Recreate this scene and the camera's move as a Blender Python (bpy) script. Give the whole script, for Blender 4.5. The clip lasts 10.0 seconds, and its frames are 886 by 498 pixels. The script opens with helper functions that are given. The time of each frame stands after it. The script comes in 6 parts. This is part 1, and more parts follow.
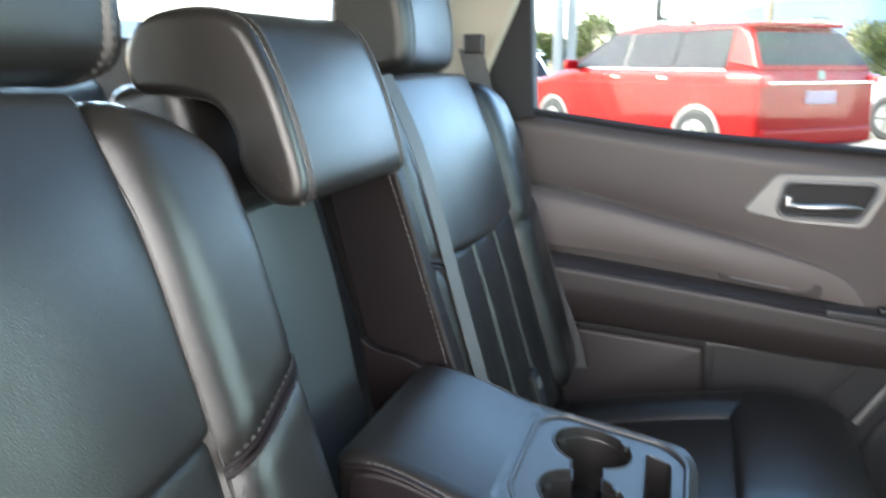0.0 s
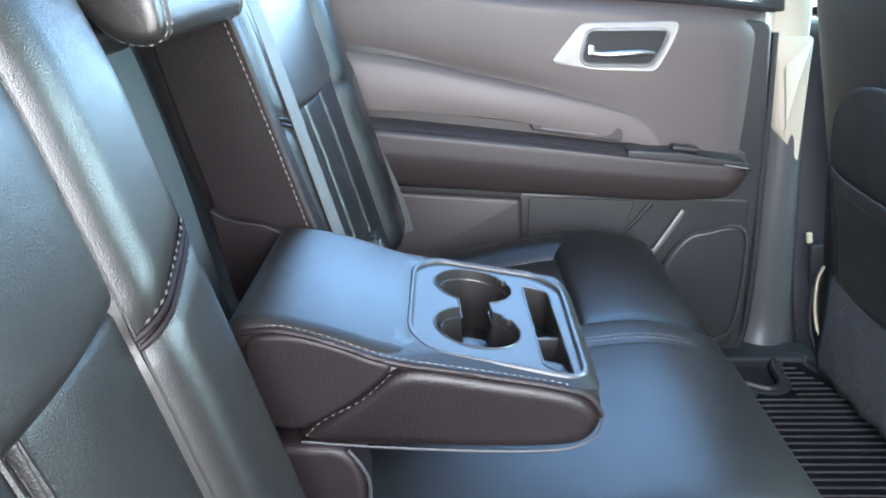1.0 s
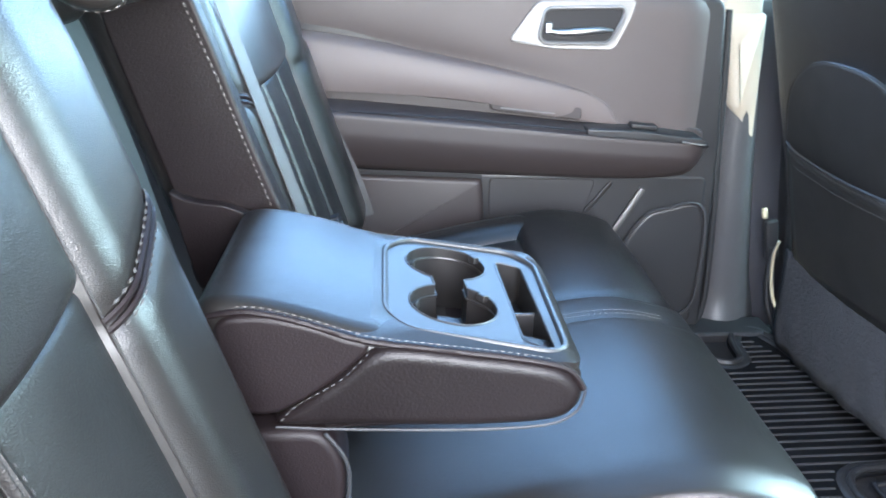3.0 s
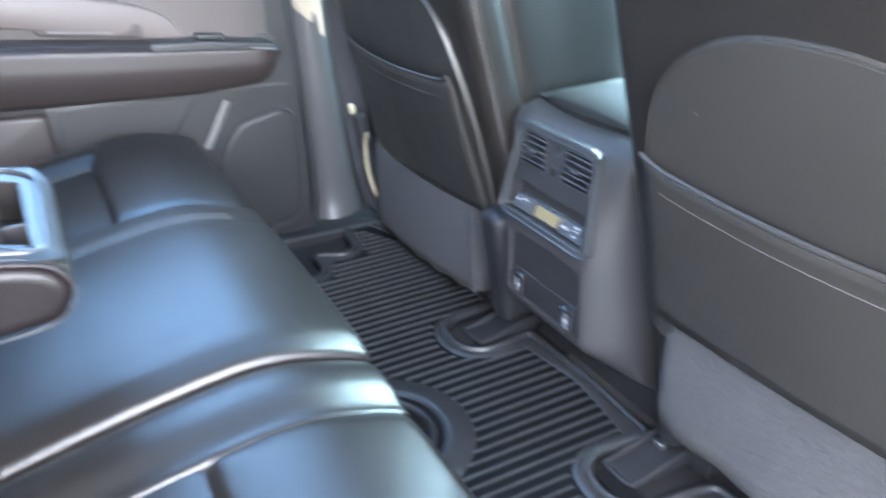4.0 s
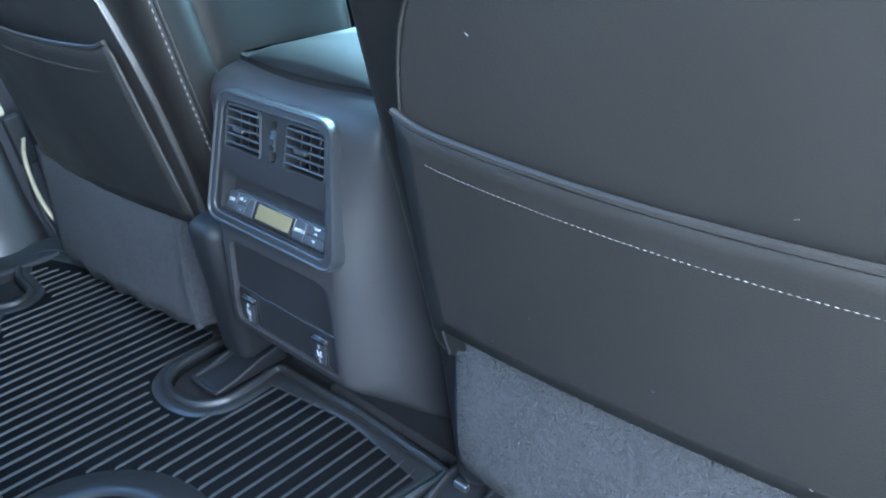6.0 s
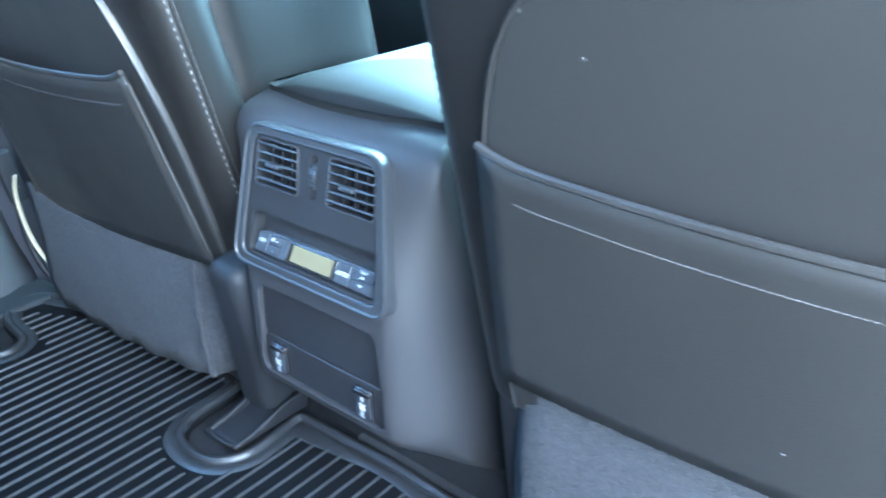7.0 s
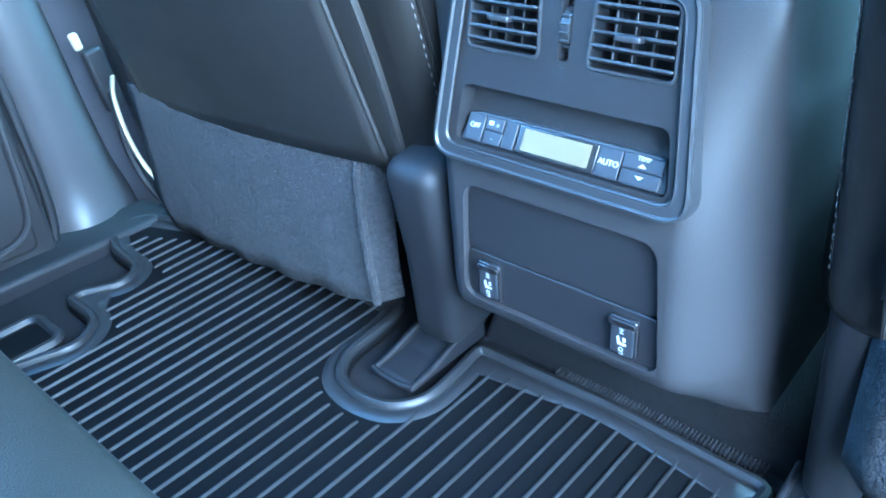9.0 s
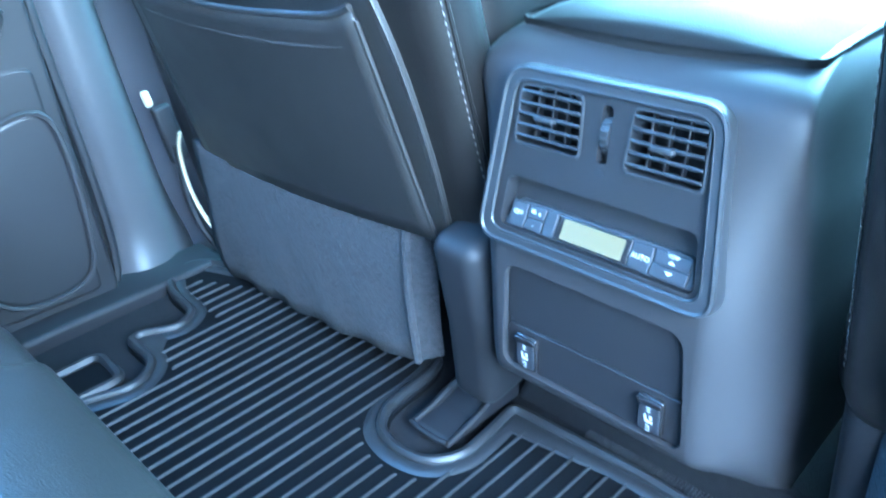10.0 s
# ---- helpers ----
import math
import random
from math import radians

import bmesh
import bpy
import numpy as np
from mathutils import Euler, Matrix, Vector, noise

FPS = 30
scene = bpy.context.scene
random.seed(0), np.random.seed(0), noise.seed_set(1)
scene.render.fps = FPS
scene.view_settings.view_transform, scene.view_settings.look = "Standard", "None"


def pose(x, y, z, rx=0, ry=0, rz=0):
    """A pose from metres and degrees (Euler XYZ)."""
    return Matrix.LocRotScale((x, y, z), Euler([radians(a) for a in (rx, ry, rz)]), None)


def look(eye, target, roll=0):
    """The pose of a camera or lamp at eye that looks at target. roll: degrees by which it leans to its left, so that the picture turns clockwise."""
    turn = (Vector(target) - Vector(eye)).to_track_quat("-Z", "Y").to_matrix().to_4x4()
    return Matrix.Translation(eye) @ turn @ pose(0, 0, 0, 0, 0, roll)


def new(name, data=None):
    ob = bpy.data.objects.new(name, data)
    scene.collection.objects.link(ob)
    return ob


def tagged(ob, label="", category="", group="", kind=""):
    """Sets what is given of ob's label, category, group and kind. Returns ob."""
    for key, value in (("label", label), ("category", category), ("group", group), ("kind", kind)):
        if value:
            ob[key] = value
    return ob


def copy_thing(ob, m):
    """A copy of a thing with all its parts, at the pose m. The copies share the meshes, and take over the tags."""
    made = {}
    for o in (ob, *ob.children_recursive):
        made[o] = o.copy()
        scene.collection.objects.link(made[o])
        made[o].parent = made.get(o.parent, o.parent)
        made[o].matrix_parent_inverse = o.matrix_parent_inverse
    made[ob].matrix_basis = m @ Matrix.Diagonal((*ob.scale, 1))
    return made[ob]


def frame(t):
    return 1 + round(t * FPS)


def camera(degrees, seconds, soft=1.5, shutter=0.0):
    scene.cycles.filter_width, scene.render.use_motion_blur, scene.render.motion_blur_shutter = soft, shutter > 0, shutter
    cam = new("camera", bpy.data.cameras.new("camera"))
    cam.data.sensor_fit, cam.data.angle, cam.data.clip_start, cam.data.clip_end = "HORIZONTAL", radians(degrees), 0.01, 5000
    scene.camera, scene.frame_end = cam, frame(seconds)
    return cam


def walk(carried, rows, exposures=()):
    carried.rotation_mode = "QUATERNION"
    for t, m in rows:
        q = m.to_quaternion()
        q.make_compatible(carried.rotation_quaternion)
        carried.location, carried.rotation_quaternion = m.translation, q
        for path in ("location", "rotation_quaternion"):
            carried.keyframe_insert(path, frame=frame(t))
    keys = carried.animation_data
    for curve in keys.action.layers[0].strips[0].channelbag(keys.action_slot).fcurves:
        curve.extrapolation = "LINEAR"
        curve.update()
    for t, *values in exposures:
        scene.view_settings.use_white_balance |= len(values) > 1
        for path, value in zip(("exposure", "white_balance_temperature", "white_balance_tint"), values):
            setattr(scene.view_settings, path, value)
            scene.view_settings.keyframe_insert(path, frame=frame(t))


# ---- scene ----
cam = camera(58.5, 10.0, soft=1.8, shutter=0.4)
PATH = [
    (0, (0.569, -0.781, 0.898), (-0.03, 1.07, 0.435), 0.2),
    (0.5, (0.512, -0.766, 0.865), (0.268, 1.113, 0.224), 0.3),
    (1, (0.465, -0.78, 0.847), (0.443, 1.084, 0.121), -0.4),
    (1.5, (0.444, -0.777, 0.837), (0.475, 1.077, 0.089), 0.3),
    (2, (0.44, -0.767, 0.83), (0.481, 1.081, 0.066), 0.6),
    (2.2, (0.44, -0.765, 0.829), (0.482, 1.082, 0.062), 0.5),
    (3.3, (0.45, -0.768, 0.829), (0.646, 1.077, 0.083), -1.6),
    (3.5, (0.483, -0.788, 0.83), (0.82, 1.032, 0.074), -2.5),
    (4, (0.605, -0.843, 0.777), (1.414, 0.748, -0.126), -1.8),
    (4.5, (0.648, -0.839, 0.745), (1.619, 0.599, -0.248), -1.2),
    (5, (0.678, -0.799, 0.717), (1.696, 0.607, -0.277), -1.3),
    (5.5, (0.742, -0.706, 0.68), (1.91, 0.605, -0.279), -0.7),
    (5.7, (0.765, -0.671, 0.671), (1.992, 0.589, -0.283), -1.0),
    (6.8, (0.777, -0.57, 0.645), (2.158, 0.583, -0.23), -0.6),
    (7, (0.766, -0.537, 0.647), (2.135, 0.629, -0.229), -1.2),
    (7.5, (0.756, -0.441, 0.643), (2.086, 0.759, -0.246), -2.5),
    (8, (0.759, -0.382, 0.612), (2.042, 0.843, -0.311), -3.5),
    (8.5, (0.766, -0.334, 0.571), (2.0, 0.884, -0.426), -4.7),
    (9, (0.78, -0.301, 0.547), (1.99, 0.895, -0.504), -5.3),
    (9.5, (0.779, -0.303, 0.557), (1.975, 0.905, -0.496), -5.1),
    (10, (0.759, -0.315, 0.606), (1.941, 0.965, -0.375), -4.4),
]
EXPOSE = [(0.0, 4.05, 6900, 11), (0.5, 4.55, 6600, 11), (1.0, 5.0, 6300, 11), (3.3, 5.3, 6250, 11), (4.5, 5.7, 6150, 11), (5.0, 5.65, 6100, 10), (5.5, 4.95, 5500, 5), (7.0, 6.0, 5100, 0), (8.0, 6.15, 4600, -2), (9.0, 6.3, 4400, -4), (10.0, 6.35, 4350, -5)]
walk(cam, [(t, look(eye, target, roll)) for t, eye, target, roll in PATH], EXPOSE)

# ---- world, sun ----
SUN_DIR = Vector((-0.80, -0.04, 0.72)).normalized()
world = bpy.data.worlds.new("sky")
scene.world = world
world.use_nodes = True
wn = world.node_tree.nodes
sky = wn.new("ShaderNodeTexSky")
sky.sky_type = "NISHITA"
sky.sun_disc = False
sky.sun_elevation = math.asin(SUN_DIR.z)
sky.sun_rotation = math.atan2(SUN_DIR.x, SUN_DIR.y)
sky.air_density, sky.dust_density, sky.ozone_density = 1.0, 1.2, 1.2
world.node_tree.links.new(sky.outputs["Color"], wn["Background"].inputs["Color"])
wn["Background"].inputs["Strength"].default_value = 0.125
sun_data = bpy.data.lights.new("sun", "SUN")
sun_data.energy, sun_data.angle, sun_data.color = 1.2, radians(0.5), (1.0, 0.95, 0.87)
sun = new("sun", sun_data)
sun.matrix_world = look(SUN_DIR * 30, (0, 0, 0))


def opening_lamp(name, eye, target, sx, sy, watts, color):
    """The sky's light through one of the car's openings."""
    d = bpy.data.lights.new(name, "AREA")
    d.shape, d.size, d.size_y, d.energy, d.color = "RECTANGLE", sx, sy, watts, color
    ob = new(name, d)
    ob.matrix_world = look(eye, target)


opening_lamp("doorway_light", (0.62, -1.15, 0.96), (0.62, 0.2, 0.52), 1.05, 0.60, 3.2, (1.0, 0.94, 0.89))
opening_lamp("quarter_window_light", (-0.60, 0.755, 1.03), (1.15, 0.30, 0.45), 0.90, 0.18, 1.3, (0.45, 0.72, 1.0))
# added blue fill under an assumed roof opening, for sheen on upward faces
opening_lamp("added_roof_light", (0.80, 0.18, 1.188), (0.80, 0.18, 0.0), 0.90, 0.55, 0.30, (0.24, 0.54, 1.0))
opening_lamp("side_window_light", (0.66, 0.775, 0.95), (0.66, 0.0, 0.70), 0.78, 0.34, 0.22, (0.20, 0.50, 1.0))
opening_lamp("front_window_light", (1.62, 0.775, 0.92), (1.2, 0.0, 0.75), 0.70, 0.36, 0.45, (0.36, 0.86, 1.0))
opening_lamp("passenger_window_light", (1.66, -0.775, 0.92), (1.3, 0.0, 0.50), 0.70, 0.36, 0.3, (0.55, 0.93, 1.0))
opening_lamp("windscreen_light", (2.25, 0.0, 1.07), (1.3, 0.0, 0.55), 1.35, 0.58, 6.6, (0.64, 0.97, 1.0))

# ---- materials ----


def material(name, color, rough=0.5, metal=0.0, spec=0.5, var=0.0, var_scale=6.0, bump=0.0, bump_scale=300.0, bump_kind="noise",
             bump2=0.0, bump2_scale=40.0, coat=0.0, sheen=0.0, rough_var=0.0, color2=None, transmission=0.0, ior=1.45, dist=0.002):
    """A Principled surface with colour drift, fine relief and uneven gloss at real size."""
    m = bpy.data.materials.new(name)
    m.use_nodes = True
    t = m.node_tree
    p = t.nodes["Principled BSDF"]
    p.inputs["Base Color"].default_value = (*color, 1)
    p.inputs["Roughness"].default_value = rough
    p.inputs["Metallic"].default_value = metal
    p.inputs["Specular IOR Level"].default_value = spec
    p.inputs["Coat Weight"].default_value = coat
    p.inputs["Sheen Weight"].default_value = sheen
    p.inputs["Transmission Weight"].default_value = transmission
    p.inputs["IOR"].default_value = ior
    co = t.nodes.new("ShaderNodeTexCoord")

    def noise_node(scale, detail=4.0):
        n = t.nodes.new("ShaderNodeTexNoise")
        n.inputs["Scale"].default_value, n.inputs["Detail"].default_value = scale, detail
        t.links.new(co.outputs["Object"], n.inputs["Vector"])
        return n
    if var:
        n = noise_node(var_scale)
        mix = t.nodes.new("ShaderNodeMix")
        mix.data_type = "RGBA"
        other = color2 or tuple(min(1, c * (1 + var)) for c in color)
        base = tuple(c * (1 - var) for c in color) if color2 is None else color
        mix.inputs["A"].default_value, mix.inputs["B"].default_value = (*base, 1), (*other, 1)
        t.links.new(n.outputs["Fac"], mix.inputs["Factor"])
        t.links.new(mix.outputs["Result"], p.inputs["Base Color"])
    if rough_var:
        n = noise_node(var_scale * 2.3, 6.0)
        r = t.nodes.new("ShaderNodeMapRange")
        r.inputs["To Min"].default_value, r.inputs["To Max"].default_value = rough - rough_var, rough + rough_var
        r.inputs["From Min"].default_value, r.inputs["From Max"].default_value = 0.3, 0.7
        t.links.new(n.outputs["Fac"], r.inputs["Value"])
        t.links.new(r.outputs["Result"], p.inputs["Roughness"])
    last = None
    for amount, scale, kind in ((bump2, bump2_scale, "noise"), (bump, bump_scale, bump_kind)):
        if not amount:
            continue
        if kind == "cells":
            n = t.nodes.new("ShaderNodeTexVoronoi")
            n.inputs["Scale"].default_value = scale
            t.links.new(co.outputs["Object"], n.inputs["Vector"])
            out = n.outputs["Distance"]
        else:
            out = noise_node(scale, 3.0).outputs["Fac"]
        b = t.nodes.new("ShaderNodeBump")
        b.inputs["Strength"].default_value, b.inputs["Distance"].default_value = amount, dist
        t.links.new(out, b.inputs["Height"])
        if last:
            t.links.new(last.outputs["Normal"], b.inputs["Normal"])
        last = b
    if last:
        t.links.new(last.outputs["Normal"], p.inputs["Normal"])
    return m


LEATHER = material("black_leather", (0.0075, 0.0068, 0.0064), 0.31, spec=0.40, var=0.25, var_scale=7, bump=0.20, bump_scale=1000, bump_kind="cells", bump2=0.35, bump2_scale=32, rough_var=0.006, dist=0.001)
RECESS_VINYL = material("recess_vinyl", (0.028, 0.033, 0.035), 0.45, spec=0.4, var=0.2, var_scale=8, bump=0.12, bump_scale=700, bump_kind="cells", dist=0.001)
# brown of the next two stands for the doorway's warm reflection on side faces
LEATHER_SIDE_WARM = material("warm_side_vinyl", (0.0064, 0.0046, 0.0050), 0.45, spec=0.16, var=0.2, var_scale=9, bump=0.2, bump_scale=600, bump_kind="cells", rough_var=0.05, dist=0.001)
LEATHER_WORN_WARM = material("warm_worn_leather", (0.0050, 0.0038, 0.0040), 0.34, spec=0.17, var=0.3, var_scale=12, bump=0.4, bump_scale=420, bump2=0.2, bump2_scale=70, rough_var=0.05, dist=0.001)
LEATHER_PERF = material("creased_leather", (0.0075, 0.0070, 0.0068), 0.40, spec=0.26, var=0.3, var_scale=9, bump=0.24, bump_scale=700, bump_kind="cells", bump2=0.25, bump2_scale=55, rough_var=0.05, dist=0.001)
SEAT_BACK = material("seat_back_vinyl", (0.0140, 0.0132, 0.0124), 0.40, spec=0.45, var=0.15, var_scale=4, bump=0.12, bump_scale=700, bump_kind="cells", rough_var=0.06, dist=0.001)
CUP_BLACK = material("cup_well_black", (0.0085, 0.0080, 0.0080), 0.36, spec=0.34, var=0.2, var_scale=20, bump=0.1, bump_scale=900, dist=0.0005)
LID_VINYL = material("lid_vinyl", (0.0095, 0.0092, 0.009), 0.72, spec=0.12, var=0.15, var_scale=5, bump=0.15, bump_scale=700, bump_kind="cells", rough_var=0.05, dist=0.001)
PLASTIC = material("grained_black_plastic", (0.011, 0.011, 0.012), 0.42, spec=0.45, var=0.15, var_scale=5, bump=0.12, bump_scale=900, bump_kind="cells", rough_var=0.05, dist=0.0006)
PLASTIC_GREY = material("charcoal_plastic", (0.018, 0.0175, 0.0185), 0.54, spec=0.30, var=0.15, var_scale=4, bump=0.12, bump_scale=800, bump_kind="cells", rough_var=0.05, dist=0.0006)
# lighter copy of charcoal_plastic: the daylight on the pillar foot is in its colour
PILLAR_GREY_LIT = material("lit_pillar_plastic", (0.032, 0.0315, 0.033), 0.42, spec=0.4, var=0.12, var_scale=4, bump=0.12, bump_scale=800, bump_kind="cells", rough_var=0.05, dist=0.0006)
PLASTIC_SMOOTH = material("smooth_black_plastic", (0.016, 0.017, 0.019), 0.43, spec=0.42, var=0.1, var_scale=10, bump=0.05, bump_scale=900, dist=0.0004)
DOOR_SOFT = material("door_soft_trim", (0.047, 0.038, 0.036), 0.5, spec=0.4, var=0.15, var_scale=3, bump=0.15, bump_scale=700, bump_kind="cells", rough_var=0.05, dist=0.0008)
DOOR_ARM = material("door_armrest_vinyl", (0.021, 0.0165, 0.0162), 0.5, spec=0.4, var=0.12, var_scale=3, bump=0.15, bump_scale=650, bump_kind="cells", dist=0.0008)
DOOR_LIGHT = material("door_insert_vinyl", (0.066, 0.053, 0.050), 0.5, spec=0.4, var=0.12, var_scale=3, bump=0.18, bump_scale=600, bump_kind="cells", dist=0.0008)
GLOSS = material("gloss_black", (0.01, 0.01, 0.011), 0.15, spec=0.5, var=0.1)
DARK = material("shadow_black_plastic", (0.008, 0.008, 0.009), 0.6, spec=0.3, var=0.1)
# darker mat rubber: the shade between ribs and in wells is in its colour
RUBBER_SHADED = material("matt_shaded_rubber", (0.0030, 0.0033, 0.0038), 0.65, spec=0.10, var=0.3, var_scale=14, bump=0.4, bump_scale=1200, dist=0.0006)
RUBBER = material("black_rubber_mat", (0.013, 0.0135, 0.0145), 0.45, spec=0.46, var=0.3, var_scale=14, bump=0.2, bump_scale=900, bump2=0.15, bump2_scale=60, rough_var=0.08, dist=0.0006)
# lighter than the mat's other rubber, so the crests carry their highlight in colour
RUBBER_RIB_LIT = material("highlit_rubber_ribs", (0.0165, 0.017, 0.018), 0.45, spec=0.40, var=0.4, var_scale=25, bump=0.2, bump_scale=900, rough_var=0.08, dist=0.0006)
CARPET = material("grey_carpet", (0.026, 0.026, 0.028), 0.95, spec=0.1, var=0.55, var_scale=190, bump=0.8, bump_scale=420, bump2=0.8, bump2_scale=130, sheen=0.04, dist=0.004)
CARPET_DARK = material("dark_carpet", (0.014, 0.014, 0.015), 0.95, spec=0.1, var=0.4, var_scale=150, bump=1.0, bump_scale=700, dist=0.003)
SATIN = material("satin_silver", (0.16, 0.157, 0.152), 0.5, metal=0.6, var=0.06, var_scale=20, rough_var=0.04)
CHROME = material("chrome", (0.62, 0.62, 0.62), 0.16, metal=1.0, var=0.03)
STEEL = material("bare_steel", (0.30, 0.30, 0.30), 0.4, metal=1.0, var=0.1, var_scale=40)
BEIGE = material("beige_pillar_trim", (0.24, 0.21, 0.165), 0.6, var=0.06, var_scale=5, bump=0.15, bump_scale=800, bump_kind="cells", dist=0.0008)
HEADLINER = material("headliner_cloth", (0.36, 0.33, 0.28), 0.95, spec=0.1, var=0.06, var_scale=200, bump=0.4, bump_scale=700, dist=0.001)
THREAD = material("grey_thread", (0.125, 0.118, 0.112), 0.8, spec=0.2, var=0.2, var_scale=200)
THREAD_DARK = material("dark_thread", (0.045, 0.044, 0.044), 0.8, spec=0.2, var=0.2, var_scale=200)
WEBBING = material("belt_webbing", (0.045, 0.045, 0.045), 0.5, spec=0.35, var=0.2, var_scale=60, bump=0.5, bump_scale=500, dist=0.0006)
BUTTON = material("button_plastic", (0.016, 0.0175, 0.021), 0.45, spec=0.35, var=0.1, var_scale=30)
LCD = material("lcd_window", (0.085, 0.070, 0.034), 0.3, spec=0.5, var=0.06, var_scale=30)
INK = material("white_ink", (0.32, 0.33, 0.34), 0.5, var=0.05)
RED = material("red_webbing_button", (0.45, 0.02, 0.015), 0.4, var=0.1, var_scale=40)
CREAM = material("cream_plastic", (0.28, 0.25, 0.17), 0.5, var=0.08, var_scale=30)
ASPHALT = material("asphalt", (0.17, 0.155, 0.132), 0.9, spec=0.3, var=0.35, var_scale=3.0, bump=0.6, bump_scale=120, dist=0.006)
PAINT_RED = material("red_car_paint", (0.20, 0.0012, 0.002), 0.25, spec=0.16, var=0.06, coat=0.05)
PAINT_WHITE = material("white_car_paint", (0.80, 0.80, 0.80), 0.3, var=0.03, coat=0.8)
PAINT_SILVER = material("silver_car_paint", (0.5, 0.52, 0.54), 0.3, metal=0.4, var=0.05, coat=0.8)
BODY_GREY = material("dark_body_panel", (0.04, 0.04, 0.045), 0.4, var=0.1, coat=0.5)
CAR_GLASS = material("tinted_car_glass", (0.012, 0.014, 0.018), 0.08, spec=0.12, var=0.15)
TYRE = material("tyre_rubber", (0.02, 0.02, 0.02), 0.8, var=0.3, var_scale=20, bump=0.3, bump_scale=150)
CLADDING = material("grey_wheel_arch_cladding", (0.16, 0.15, 0.14), 0.6, var=0.15, var_scale=6)
LAMP_RED = material("tail_lamp_red", (0.50, 0.02, 0.02), 0.1, var=0.1, coat=0.7)
PLATE = material("pale_plate", (0.20, 0.12, 0.17), 0.5, var=0.05)
WOOD_POLE = material("weathered_pole", (0.22, 0.17, 0.11), 0.9, var=0.3, var_scale=8, bump=0.6, bump_scale=40, dist=0.01)
CONCRETE = material("pale_concrete", (0.24, 0.235, 0.22), 0.9, var=0.15, var_scale=3, bump=0.3, bump_scale=30, dist=0.01)
LEAF = material("leaves", (0.062, 0.075, 0.010), 0.6, spec=0.3, var=0.5, var_scale=1.3)
LEAF_DARK = material("conifer_needles", (0.022, 0.045, 0.022), 0.7, spec=0.3, var=0.5, var_scale=0.8)
BARK = material("bark", (0.12, 0.09, 0.06), 0.9, var=0.4, var_scale=10, bump=0.6, bump_scale=30, dist=0.01)
# aerial haze is mixed into this pale blue in place of forest green
HILL = material("hazed_forest_hill", (0.20, 0.26, 0.32), 0.95, spec=0.1, var=0.25, var_scale=0.02)
GLASS = bpy.data.materials.new("window_glass")
GLASS.use_nodes = True
gt = GLASS.node_tree
gt.nodes.remove(gt.nodes["Principled BSDF"])
g_clear, g_gloss, g_mix, g_fr = (gt.nodes.new("ShaderNode" + k) for k in ("BsdfTransparent", "BsdfGlossy", "MixShader", "Fresnel"))
g_clear.inputs["Color"].default_value = (0.86, 0.90, 0.88, 1)
g_gloss.inputs["Roughness"].default_value = 0.02
g_fr.inputs["IOR"].default_value = 1.16
gt.links.new(g_fr.outputs["Fac"], g_mix.inputs["Fac"])
gt.links.new(g_clear.outputs["BSDF"], g_mix.inputs[1])
gt.links.new(g_gloss.outputs["BSDF"], g_mix.inputs[2])
gt.links.new(g_mix.outputs["Shader"], gt.nodes["Material Output"].inputs["Surface"])

ROOF_GLASS = material("assumed_roof_glass", (0.01, 0.012, 0.016), 0.05, spec=0.4, var=0.1)

# ---- builders ----


def thing(name, at, label, category, group="", kind=""):
    """An empty at a thing's base, to which its parts are tied."""
    ob = new(name)
    ob.empty_display_size = 0.05
    ob.location = at
    return tagged(ob, label, category, group, kind)


def tie(ob, parent):
    ob.parent = parent
    if parent.type == "EMPTY":
        ob.matrix_parent_inverse = Matrix.Translation(-Vector(parent.location))
    return ob


def as_mesh(name, verts, faces, mat, angle=45):
    me = bpy.data.meshes.new(name)
    me.from_pydata([tuple(v) for v in verts], [], faces)
    bm = bmesh.new()
    bm.from_mesh(me)
    bmesh.ops.remove_doubles(bm, verts=bm.verts, dist=1e-6)
    bmesh.ops.recalc_face_normals(bm, faces=bm.faces)
    bm.to_mesh(me)
    bm.free()
    me.polygons.foreach_set("use_smooth", [True] * len(me.polygons))
    me.set_sharp_from_angle(angle=radians(angle))
    me.materials.append(mat)
    return me


def part(name, geo, mat, parent=None, label="", angle=45, kind=""):
    """One mesh object from (verts, faces), under a thing or a part."""
    ob = new(name, as_mesh(name, geo[0], geo[1], mat, angle))
    if parent:
        tie(ob, parent)
    return tagged(ob, label, kind=kind)


def join(*geos):
    verts, faces = [], []
    for v, f in geos:
        k = len(verts)
        verts += list(v)
        faces += [tuple(i + k for i in q) for q in f]
    return verts, faces


